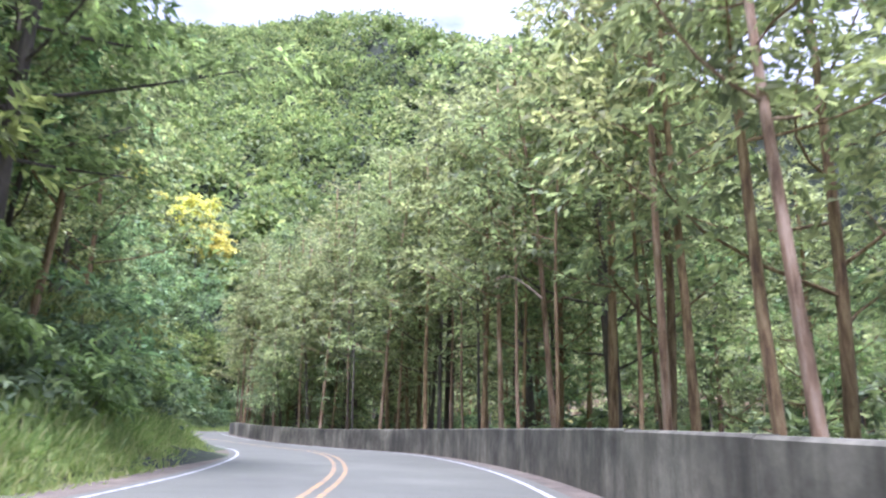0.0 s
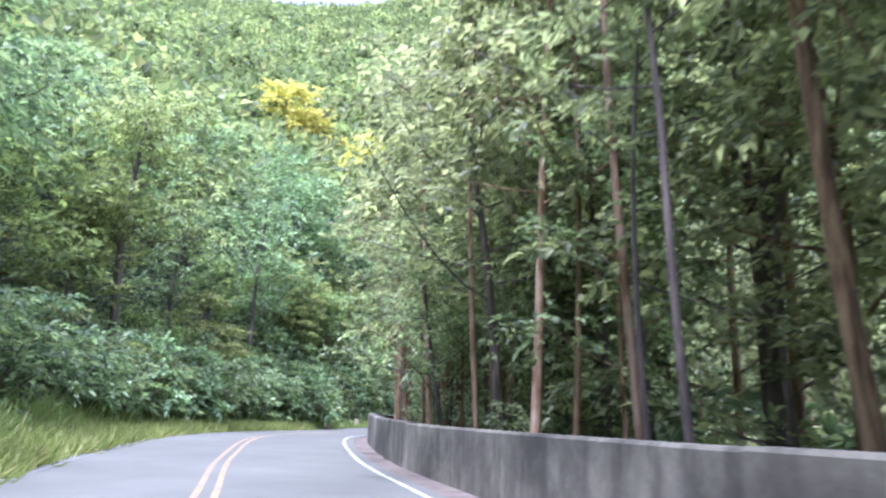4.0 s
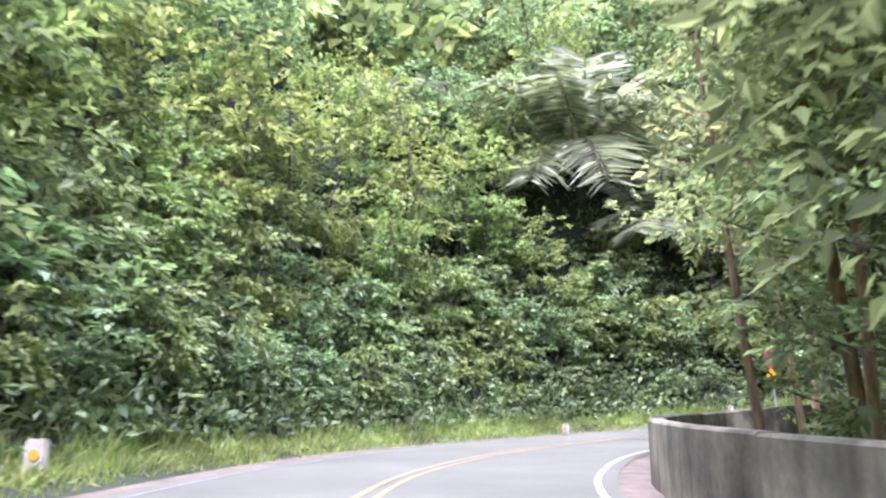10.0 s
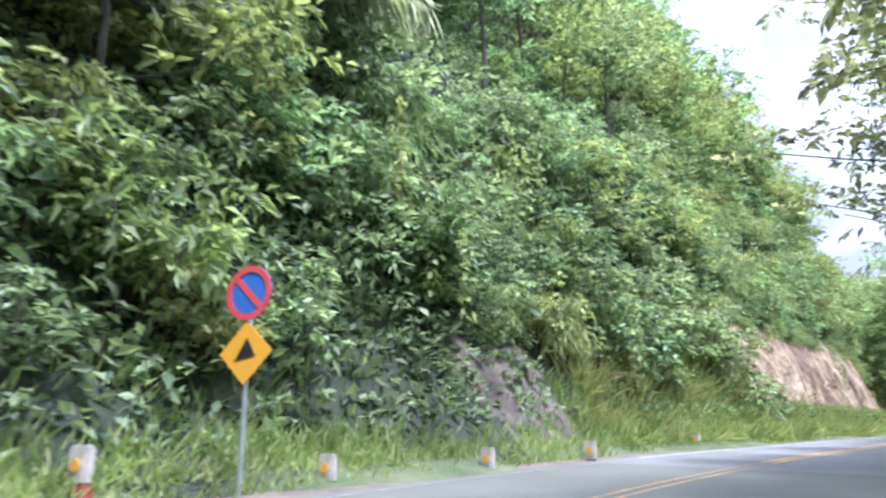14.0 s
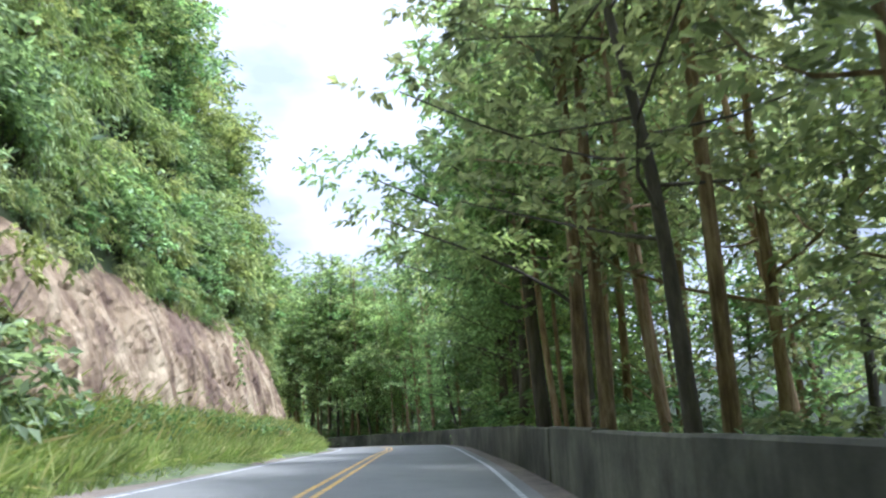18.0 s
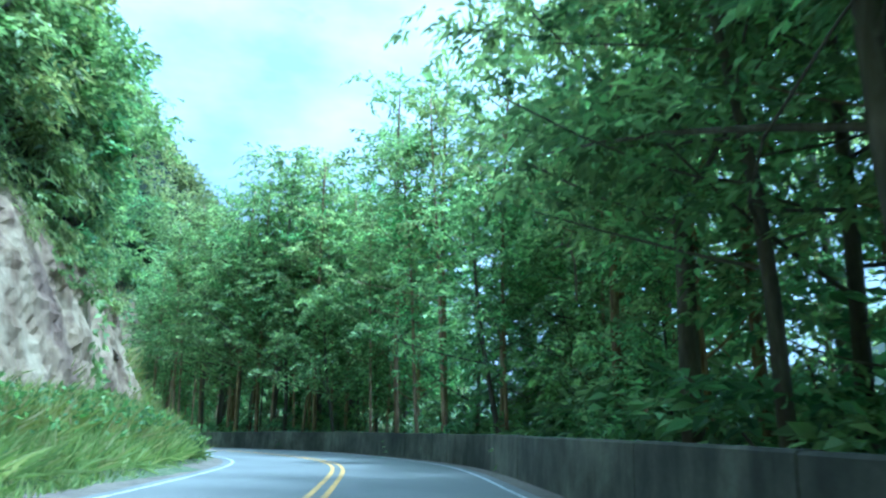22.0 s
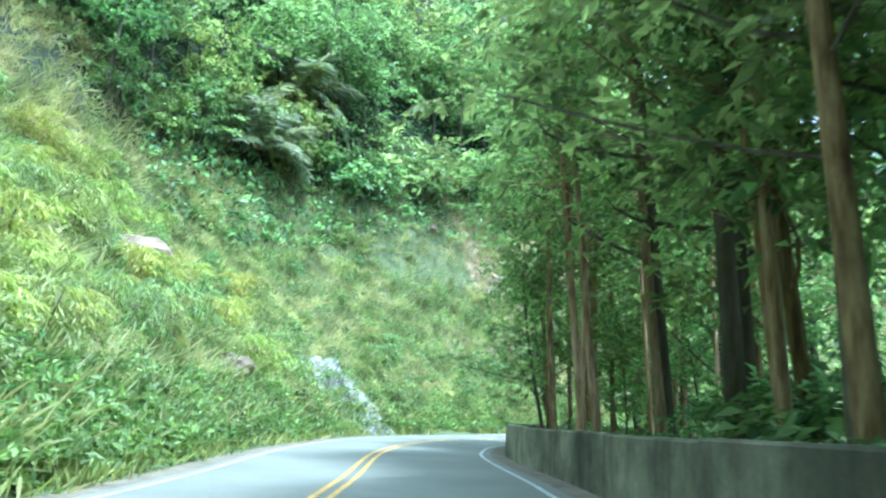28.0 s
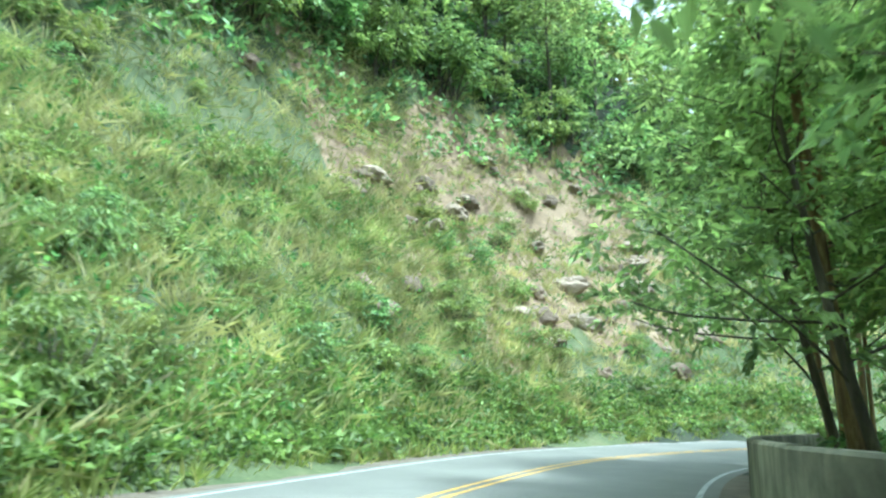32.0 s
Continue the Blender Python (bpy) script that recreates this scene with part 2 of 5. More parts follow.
def rock_material(name):
    """Cut rock: grey and tan faces, rusty brown seams and dark water streaks running down aslant."""
    m, nt, bsdf = material(name)
    co, mp = nt.nodes.new("ShaderNodeTexCoord"), nt.nodes.new("ShaderNodeMapping")
    mp.inputs["Rotation"].default_value = (radians(8), radians(-38), 0)
    mp.inputs["Scale"].default_value = (1.1, 1.1, 0.16)
    nt.links.new(co.outputs["Object"], mp.inputs["Vector"])
    run_ = node(nt, "ShaderNodeTexNoise", Scale=1.1, Detail=7.0, Roughness=0.65)
    nt.links.new(mp.outputs["Vector"], run_.inputs["Vector"])
    face, grain, seam = noise_of(nt, 0.33, 6.0, 0.65), noise_of(nt, 9.0, 6.0, 0.75), noise_of(nt, 0.8, 8.0, 0.7)
    col = ramp(nt, face, [(0.4, (0.15, 0.1, 0.065)), (0.5, (0.3, 0.225, 0.135)), (0.62, (0.42, 0.345, 0.225))])
    col = blend(nt, 0.9, col, ramp(nt, run_.outputs["Fac"], [(0.36, (0.4, 0.32, 0.25)), (0.48, (0.88, 0.84, 0.78)), (0.62, (1.15, 1.13, 1.08))]), "MULTIPLY")
    col = blend(nt, ramp(nt, seam, [(0.56, (0, 0, 0)), (0.66, (0.8, 0.8, 0.8))]), col, (0.13, 0.075, 0.045))
    col = blend(nt, 0.7, col, ramp(nt, grain, [(0.3, (0.65, 0.64, 0.62)), (0.7, (1.15, 1.14, 1.12))]), "MULTIPLY")
    nt.links.new(col, bsdf.inputs["Base Color"])
    bsdf.inputs["Roughness"].default_value = 0.9
    bump(nt, bsdf, blend(nt, 0.6, run_.outputs["Fac"], grain), 0.6, 0.15)
    return m


ROCK = rock_material("cut_rock")
STONE = rough_material("grey_stone", [(0.3, (0.11, 0.078, 0.052)), (0.55, (0.235, 0.175, 0.12)), (0.8, (0.36, 0.285, 0.205))], 1.2, 0.9, 0.8, 0.08, None, 8.0, 0.6)
STONE_PALE = rough_material("tan_stone", [(0.3, (0.2, 0.15, 0.105)), (0.55, (0.34, 0.27, 0.195)), (0.8, (0.46, 0.385, 0.29))], 1.2, 0.9, 0.8, 0.08, None, 8.0, 0.7)
BARK_RED = rough_material("reddish_bark", [(0.34, (0.13, 0.08, 0.04)), (0.48, (0.285, 0.185, 0.085)), (0.62, (0.47, 0.34, 0.17))], 3.0, 0.88, 0.8, 0.04, (3.0, 3.0, 0.5), 18.0, 0.55)
BARK_GREY = rough_material("grey_bark", [(0.3, (0.055, 0.045, 0.034)), (0.5, (0.12, 0.1, 0.075)), (0.72, (0.24, 0.2, 0.155))], 1.6, 0.88, 0.5, 0.03, (3.0, 3.0, 0.5), 14.0, 0.6)
BARK_PALE = rough_material("pale_orange_bark", [(0.34, (0.2, 0.12, 0.065)), (0.48, (0.4, 0.26, 0.145)), (0.64, (0.56, 0.41, 0.27))], 3.0, 0.85, 0.5, 0.03, (3.0, 3.0, 0.5), 14.0, 0.6)
TWIG = rough_material("pale_branch", [(0.3, (0.2, 0.15, 0.1)), (0.7, (0.36, 0.29, 0.2))], 3.0, 0.85, 0.3, 0.02)


def paint_material(name, colour, bare, worn=0.4):
    m, nt, bsdf = material(name)
    col = ramp(nt, noise_of(nt, 7.0, 8.0, 0.75), [(worn, bare), (worn + 0.12, colour)])
    col = blend(nt, 0.4, col, ramp(nt, noise_of(nt, 0.8, 3.0), [(0.3, (0.6, 0.6, 0.6)), (0.7, (1.1, 1.1, 1.1))]), "MULTIPLY")
    nt.links.new(col, bsdf.inputs["Base Color"])
    bsdf.inputs["Roughness"].default_value = 0.7
    return m


WHITE_LINE = paint_material("worn_white_road_paint", (0.52, 0.52, 0.5), (0.2, 0.2, 0.2))
YELLOW_LINE = paint_material("worn_yellow_road_paint", (0.68, 0.4, 0.06), (0.27, 0.22, 0.15))


def plain_material(name, colour, rough=0.5, metal=0.0, dirt=0.7):
    m, nt, bsdf = material(name)
    col = blend(nt, 1.0, colour, ramp(nt, noise_of(nt, 9.0, 6.0, 0.7), [(0.3, (dirt,) * 3), (0.6, (1.0, 1.0, 1.0))]), "MULTIPLY")
    nt.links.new(col, bsdf.inputs["Base Color"])
    bsdf.inputs["Roughness"].default_value, bsdf.inputs["Metallic"].default_value = rough, metal
    return m


LEAF_TALL = leaf_material("narrow_tree_leaves", (0.132, 0.16, 0.097), (0.362, 0.391, 0.219), 0.6, 0.42, None, 0.4, (0.45, 1.65))
LEAF_MID = leaf_material("young_tree_leaves", (0.141, 0.189, 0.11), (0.37, 0.428, 0.237), 0.58, 0.42, None, 0.45, (0.5, 1.6))
LEAF_JUNGLE = leaf_material("jungle_leaves", (0.085, 0.13, 0.072), (0.29, 0.384, 0.205), 0.46, 0.58, None, 0.35, (0.5, 1.65))
LEAF_LIGHT = leaf_material("light_jungle_leaves", (0.14, 0.195, 0.075), (0.34, 0.405, 0.16), 0.46, 0.5, None, 0.5, (0.65, 1.4))
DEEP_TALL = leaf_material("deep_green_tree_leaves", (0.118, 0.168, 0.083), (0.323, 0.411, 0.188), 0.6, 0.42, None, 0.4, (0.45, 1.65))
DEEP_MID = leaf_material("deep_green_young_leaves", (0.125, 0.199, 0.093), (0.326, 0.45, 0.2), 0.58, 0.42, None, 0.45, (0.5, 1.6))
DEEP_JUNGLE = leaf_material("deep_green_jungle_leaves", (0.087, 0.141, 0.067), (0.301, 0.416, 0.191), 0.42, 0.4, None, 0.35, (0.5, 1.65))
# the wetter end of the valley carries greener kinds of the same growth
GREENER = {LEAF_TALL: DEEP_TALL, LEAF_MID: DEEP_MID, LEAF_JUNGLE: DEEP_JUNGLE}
LEAF_ORANGE = leaf_material("orange_leaves", (0.3, 0.16, 0.03), (0.55, 0.3, 0.06), 0.35, 0.6)
LEAF_YELLOW = leaf_material("yellow_blossom_leaves", (0.5, 0.43, 0.1), (0.8, 0.7, 0.22), 0.35, 0.6)
LEAF_PALM = leaf_material("palm_leaflets", (0.2, 0.225, 0.17), (0.5, 0.53, 0.43), 0.45, 0.35)
LEAF_FAR = leaf_material("far_canopy_leaves", (0.14, 0.19, 0.09), (0.37, 0.425, 0.185), 0.45, 0.6, (0.48, 0.46, 0.22), 0.12, (0.55, 1.5), ((0.16, 0.2, 0.1), 0.07))
# darker than the jungle leaves: shade below the shrubs is put into the colour
LEAF_UNDER = leaf_material("shade_toned_undergrowth_leaves", (0.074, 0.115, 0.06), (0.241, 0.297, 0.15), 0.4, 0.6, None, 0.5, (0.55, 1.45))
LEAF_BAMBOO = leaf_material("bamboo_grass_leaves", (0.25, 0.304, 0.07), (0.458, 0.493, 0.13), 0.48, 0.5, (0.58, 0.5, 0.24), 0.5, (0.6, 1.45))
GRASS = leaf_material("verge_grass", (0.19, 0.26, 0.07), (0.4, 0.46, 0.15), 0.45, 0.55, (0.52, 0.48, 0.24), 0.5, (0.7, 1.3))
GRASS_DRY = leaf_material("long_slope_grass", (0.214, 0.284, 0.095), (0.451, 0.478, 0.194), 0.45, 0.6, (0.62, 0.53, 0.34), 0.6, (0.4, 1.55), ((0.5, 0.45, 0.26), 0.3))
WEED = leaf_material("slope_weeds", (0.069, 0.14, 0.044), (0.172, 0.288, 0.092), 0.45, 0.45, None, 0.4, (0.55, 1.5))
DEAD_LEAF = leaf_material("dead_leaves", (0.22, 0.12, 0.05), (0.52, 0.33, 0.16), 0.15, 0.8)


# ---- small builders ----
def mesh_object(name, verts, faces, mat, parent=None, label="", smooth=False, mats=None, index=None):
    me = bpy.data.meshes.new(name)
    me.from_pydata([tuple(v) for v in verts] if not isinstance(verts, np.ndarray) else verts.tolist(), [], faces if isinstance(faces, list) else faces.tolist())
    for mm in (mats or [mat]):
        me.materials.append(mm)
    if index is not None:
        me.polygons.foreach_set("material_index", index)
    if smooth:
        me.polygons.foreach_set("use_smooth", [True] * len(me.polygons))
    me.update()
    ob = new(name, me)
    if parent:
        ob.parent = parent
    if label:
        ob["label"] = label
    return ob


def part(name, bm, mat, parent=None, label="", smooth=False):
    me = bpy.data.meshes.new(name)
    bmesh.ops.recalc_face_normals(bm, faces=bm.faces)
    bm.to_mesh(me)
    bm.free()
    me.materials.append(mat)
    if smooth:
        me.polygons.foreach_set("use_smooth", [True] * len(me.polygons))
    ob = new(name, me)
    ob.parent = parent
    if label:
        ob["label"] = label
    return ob


def tubes(lines, sides=6):
    """Tapered tubes: each line is a list of (point, radius). Returns verts, faces."""
    verts, faces = [], []
    for line in lines:
        base = len(verts)
        for i, (p, r) in enumerate(line):
            a, b = line[max(i - 1, 0)][0], line[min(i + 1, len(line) - 1)][0]
            d = (Vector(b) - Vector(a)).normalized()
            u = d.orthogonal().normalized() if abs(d.z) < 0.95 else Vector((1, 0, 0))
            u = (u - d * u.dot(d)).normalized()
            v = d.cross(u)
            for k in range(sides):
                ang = 2 * math.pi * k / sides
                verts.append(Vector(p) + (u * math.cos(ang) + v * math.sin(ang)) * r)
        for i in range(len(line) - 1):
            for k in range(sides):
                k2 = (k + 1) % sides
                faces.append((base + i * sides + k, base + i * sides + k2, base + (i + 1) * sides + k2, base + (i + 1) * sides + k))
        verts.append(Vector(line[-1][0]))
        tip = len(verts) - 1
        o_ = base + (len(line) - 1) * sides
        for k in range(sides):
            faces.append((o_ + k, o_ + (k + 1) % sides, tip))
    return verts, faces


def unit(a):
    return a / np.maximum(np.linalg.norm(a, axis=-1, keepdims=True), 1e-6)


def leaves(rng, base, way, length, width, fold=0.2):
    """Folded pointed leaves, two triangles each. base, way: n x 3 arrays."""
    n = len(base)
    way = unit(way)
    side = unit(np.cross(way, unit(rng.normal(size=(n, 3)) * 0.55 + np.array([0, 0, 1.0]))))
    up = np.cross(side, way)
    ln = (length * rng.uniform(0.65, 1.3, n))[:, None]
    wd = (width * rng.uniform(0.7, 1.25, n))[:, None]
    mid = base + way * ln * 0.45
    v = np.stack([base, mid + side * wd * 0.5 + up * wd * fold, base + way * ln - np.array([0, 0, 1.0]) * ln * 0.12, mid - side * wd * 0.5 + up * wd * fold], 1).reshape(-1, 3)
    k = np.arange(n)[:, None] * 4
    f = np.concatenate([k + np.array([0, 1, 2]), k + np.array([0, 2, 3])], 1).reshape(-1, 3)
    return v, f


def puff_leaves(rng, puffs, clusters, per, length, width, droop=0.0, flat=0.8):
    """Leafy twigs over the outer shell of the puffs (x, y, z, radius): leaves in two rows along each twig."""
    puffs = np.array(puffs)
    weight = puffs[:, 3] ** 2
    pick_ = rng.choice(len(puffs), clusters, p=weight / weight.sum())
    way = unit(rng.normal(size=(clusters, 3)) + np.array([0, 0, 0.7]))
    lump = rng.uniform(0.5, 1.05, clusters)
    at_ = puffs[pick_, :3] + way * (puffs[pick_, 3] * lump)[:, None] * np.array([1, 1, flat])
    twig = unit(way * np.array([1, 1, 0.35]) + rng.normal(size=(clusters, 3)) * np.array([0.5, 0.5, 0.22]) + np.array([0, 0, 0.05 - droop]))
    side = unit(np.cross(twig, np.array([0, 0, 1.0]) + rng.normal(size=(clusters, 3)) * 0.3))
    n = clusters * per
    step_ = np.tile(np.linspace(0.05, 1, per), clusters)[:, None]
    long_ = np.repeat(rng.uniform(1.3, 2.5, clusters), per)[:, None] * length
    tw, sd = np.repeat(twig, per, 0), np.repeat(side, per, 0) * np.tile(np.where(np.arange(per) % 2, 1.0, -1.0), clusters)[:, None]
    base = np.repeat(at_, per, 0) + tw * long_ * (step_ - 0.3) - np.array([0, 0, 1.0]) * long_ * 0.22 * step_ ** 2 + rng.normal(size=(n, 3)) * length * 0.1
    dirs = tw * (0.45 + 0.5 * step_) + sd * (0.95 - 0.6 * step_) + rng.normal(size=(n, 3)) * 0.25 - np.array([0, 0, 1.0]) * (0.1 + droop * 0.6)
    return leaves(rng, base, dirs, length, width)


# ---- the line of the road ----
ALIGNMENT = [
    (-1.60, -39.90, -2.59), (-1.57, -28.40, -1.81), (-1.55, -16.90, -1.03), (-1.54, -5.40, -0.26), (-1.66, 6.10, 0.52), (-2.33, 17.61, 1.16),
    (-4.68, 28.78, 1.74), (-9.31, 39.34, 2.24), (-15.16, 49.10, 2.89), (-20.45, 59.30, 3.60), (-23.59, 70.32, 4.10), (-24.69, 81.71, 4.58),
    (-24.88, 93.08, 5.18), (-21.03, 103.82, 5.73), (-11.65, 110.09, 6.41), (-0.47, 112.42, 7.10), (10.94, 113.72, 7.66), (22.33, 115.24, 8.20),
    (33.70, 116.87, 8.69), (45.11, 118.45, 9.14), (56.26, 121.26, 9.56), (65.97, 127.28, 9.87), (74.50, 135.01, 10.10), (82.95, 142.84, 10.32),
    (91.25, 150.54, 10.64), (99.87, 156.26, 10.91), (109.62, 159.25, 11.11), (120.94, 160.18, 11.39), (131.53, 157.12, 11.64), (139.46, 149.96, 11.91),
    (143.74, 139.92, 12.18), (145.89, 128.98, 12.45),
]
ALIGN = np.array(ALIGNMENT)


def spline(points, step):
    """Catmull-Rom through the points, at even steps."""
    p = np.vstack([2 * points[0] - points[1], points, 2 * points[-1] - points[-2]])
    out = []
    for i in range(1, len(p) - 2):
        for u in np.linspace(0, 1, 24, endpoint=False):
            a, b, c, d = p[i - 1], p[i], p[i + 1], p[i + 2]
            out.append(0.5 * (2 * b + (c - a) * u + (2 * a - 5 * b + 4 * c - d) * u * u + (3 * b - a - 3 * c + d) * u ** 3))
    out = np.array(out + [p[-2]])
    run = np.r_[0, np.cumsum(np.linalg.norm(np.diff(out[:, :2], axis=0), axis=1))]
    at_ = np.arange(0, run[-1], step)
    return np.stack([np.interp(at_, run, out[:, k]) for k in range(3)], 1), at_


LINE, RUN = spline(ALIGN, 1.0)
HEAD = unit(np.gradient(LINE[:, :2], axis=0))
RIGHT = np.stack([HEAD[:, 1], -HEAD[:, 0]], 1)
END = float(RUN[-1])
BANK_S = [35, 46, 58, 69, 81, 92, 103, 115, 126, 138, 149, 161, 172, 184, 195, 207, 218, 230, 241, 253, 264, 275, 286, 296, 307, 318, 329]
BANK_V = [-0.004, -0.006, -0.009, -0.01, -0.007, 0.005, -0.005, 0.018, 0.021, 0.026, 0.042, 0.062, 0.05, 0.037, 0.019, 0.008, -0.001, -0.012, -0.03, -0.021, -0.012, 0.004, 0.021, 0.036, 0.056, 0.08, 0.084]
WIDE_V = [0.04, 0.11, 0.19, 0.12, -0.19, -0.16, 0.07, 0.07, -0.26, -0.13, -0.2, 0.09, -0.14, -0.12, 0.12, 0.2, 0.07, 0.15, 0.27, 0.26, 0.17, -0.11, 0.01, 0.43, 0.61, 0.76, 0.79]
EDGE_L, EDGE_R, WALL_AT, WALL_HIGH = 2.90, 3.22, 4.01, 0.96


def wider(s):
    """The right lane grows wider and narrower on the way, most in the last bend."""
    return float(np.interp(s, BANK_S, WIDE_V))


def wall_out(s):
    """The wall stands further from the lane in the sharp bend."""
    return float(np.interp(s, [136, 138, 144, 149, 155, 161, 168], [0.0, 0.1, 0.3, 0.8, 0.9, 0.3, 0.0]))


def bank(s):
    return np.interp(s, BANK_S, BANK_V)


def at(s, off, up=0.0):
    """The place at s metres along the road, off metres to the right of its middle, up metres over its surface."""
    c = [float(np.interp(s, RUN, LINE[:, k])) for k in range(3)]
    n = [float(np.interp(s, RUN, RIGHT[:, k])) for k in range(2)]
    tilt = float(np.clip(off, -4.2, 4.6)) * float(bank(s))
    return Vector((c[0] + n[0] * off, c[1] + n[1] * off, c[2] - tilt + up))


def heading(s):
    h = [float(np.interp(s, RUN, HEAD[:, k])) for k in range(2)]
    return math.atan2(h[1], h[0])


# the hillside's profile along the road: verge width, first slope, height at which it eases, second slope, ridge height
PROF_S = [0, 90, 115, 150, 165, 183, 194, 230, 236, 290, 304, 318, 328, 350]
PROF_VERGE = [1.0, 1.0, 2.0, 2.2, 2.2, 2.2, 3.3, 3.5, 1.3, 1.2, 1.2, 1.2, 1.2, 1.2]
PROF_SLOPE = [0.55, 0.6, 1.0, 1.5, 2.3, 2.5, 3.5, 3.6, 0.95, 0.95, 1.25, 1.25, 1.25, 1.25]
PROF_BREAK = [8, 8, 10, 13, 15, 13.5, 14.5, 15, 12, 12, 13, 13, 13, 13]
PROF_RISE = [0.1, 0.1, 0.15, 0.25, 0.45, 0.4, 0.4, 0.35, 0.15, 0.15, 0.15, 0.15, 0.15, 0.15]
PROF_SLOPE2 = [0.8, 0.85, 0.9, 0.9, 1.0, 1.2, 1.4, 1.7, 1.9, 2.1, 2.8, 2.6, 1.5, 1.3]
RIDGE_S = [0, 90, 150, 187, 205, 216, 290, 304, 316, 322, 328, 336, 346]
PROF_RIDGE = [120, 210, 210, 195, 150, 125, 125, 115, 96, 72, 46, 24, 4]


def land(x, y):
    """Height of the ground, with the distance along the road and the offset; arrays in, arrays out."""
    x, y = np.atleast_1d(np.asarray(x, float)), np.atleast_1d(np.asarray(y, float))
    z, s_out, off_out = np.empty(len(x)), np.empty(len(x)), np.empty(len(x))
    for a in range(0, len(x), 4000):
        sl = slice(a, a + 4000)
        dx, dy = x[sl, None] - LINE[None, :, 0], y[sl, None] - LINE[None, :, 1]
        dist = np.hypot(dx, dy)
        near = dist.argmin(1)
        r = np.arange(len(near))
        dmin = dist[r, near]
        w = np.exp(-(dist - dmin[:, None]) / (0.6 + 0.06 * dmin[:, None]))
        zr = (w * LINE[None, :, 2]).sum(1) / w.sum(1)
        s = (w * RUN[None, :]).sum(1) / w.sum(1)
        side = np.sign(dx[r, near] * RIGHT[near, 0] + dy[r, near] * RIGHT[near, 1])
        off = side * dmin
        d = np.maximum(-off - EDGE_L - 0.3, 0)
        verge = np.interp(s, RUN * 0 + RUN, np.interp(RUN, PROF_S, PROF_VERGE))
        k1, hb, k2, rise = (np.interp(s, PROF_S, q) for q in (PROF_SLOPE, PROF_BREAK, PROF_SLOPE2, PROF_RISE))
        top = np.interp(s, RIDGE_S, PROF_RIDGE)
        e = np.maximum(d - verge, 0)
        h1 = k1 * e
        h = np.where(h1 < hb, h1, hb + k2 * (e - hb / k1))
        h = top * (1 - np.exp(-(h / top) - 0.6 * (h / top) ** 3)) * np.clip((430 + off) / 180, 0, 1)
        left = h + rise * np.maximum(np.minimum(d, verge) - 0.7, 0)
        dr = np.maximum(off - WALL_AT - 0.4, 0)
        right = -np.minimum(0.32 * dr, 14 + 0.0 * dr) - 0.1 * (dr > 0)
        tilt = -np.clip(off, -4.2, 4.6) * bank(s)
        z[sl] = zr + tilt + np.where(off < 0, left, right) - 0.14 * (np.abs(off) < 4.2)
        s_out[sl], off_out[sl] = s, off
    return z, s_out, off_out


def grow(a, b, step, far):
    out, gap = [], step
    x = b
    while x < far:
        gap *= 1.25
        x += gap
        out.append(x)
    lo, x, gap = [], a, step
    while x > -far:
        gap *= 1.25
        x -= gap
        lo.append(x)
    return np.array(lo[::-1] + list(np.arange(a, b, step)) + out)


gx, gy = grow(-130, 210, 2.0, 2500), grow(-60, 300, 2.0, 2500)
mx, my = np.meshgrid(gx, gy)
gz, g_s, g_off = land(mx.ravel(), my.ravel())
rough = np.array([noise.fractal(Vector((px * 0.06, py * 0.06, 0.0)), 1.0, 2.0, 4) for px, py in zip(mx.ravel(), my.ravel())])
gz = gz + rough * np.clip((np.abs(g_off) - 9) * 0.12, 0, 3.0)
nx_, ny_ = len(gx), len(gy)
gv = np.stack([mx.ravel(), my.ravel(), gz], 1)
gi = (np.arange(ny_ - 1)[:, None] * nx_ + np.arange(nx_ - 1)[None, :]).ravel()
f_s, f_off = g_s[gi] + 3.0 * rough[gi], g_off[gi] + 2.0 * rough[gi]
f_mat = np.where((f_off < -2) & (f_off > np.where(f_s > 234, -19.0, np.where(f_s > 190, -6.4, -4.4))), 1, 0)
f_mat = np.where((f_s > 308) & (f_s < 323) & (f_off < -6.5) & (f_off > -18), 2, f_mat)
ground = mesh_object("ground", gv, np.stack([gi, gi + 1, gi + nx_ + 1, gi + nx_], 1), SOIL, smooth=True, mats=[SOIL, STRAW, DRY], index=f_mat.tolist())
tagged(ground, "forest soil of the steep hillside and valley, shade put into its dark colour", "ground", kind="structure")


def ribbon(name, s0, s1, a, b, up, mat, step=1.0, cross=2, wave=0.0, seed=1, wide=(0, 0), to_wall=False):
    """A strip along the road between two offsets."""
    rng = np.random.default_rng(seed)
    verts, faces = [], []
    ss = np.arange(s0, s1 + 0.01, step)
    for s in ss:
        wob = wave * (noise.noise(Vector((s * 0.35, seed * 7.1, 0))))
        for k in range(cross):
            lo, hi = a + wide[0] * wider(s), b + wide[1] * wider(s) + (wall_out(s) if to_wall else 0.0)
            off = lo + (hi - lo) * k / (cross - 1)
            verts.append(at(s, off + wob, up))
    for i in range(len(ss) - 1):
        for k in range(cross - 1):
            o_ = i * cross + k
            faces.append((o_, o_ + cross, o_ + cross + 1, o_ + 1))
    return mesh_object(name, verts, faces, mat, smooth=True)


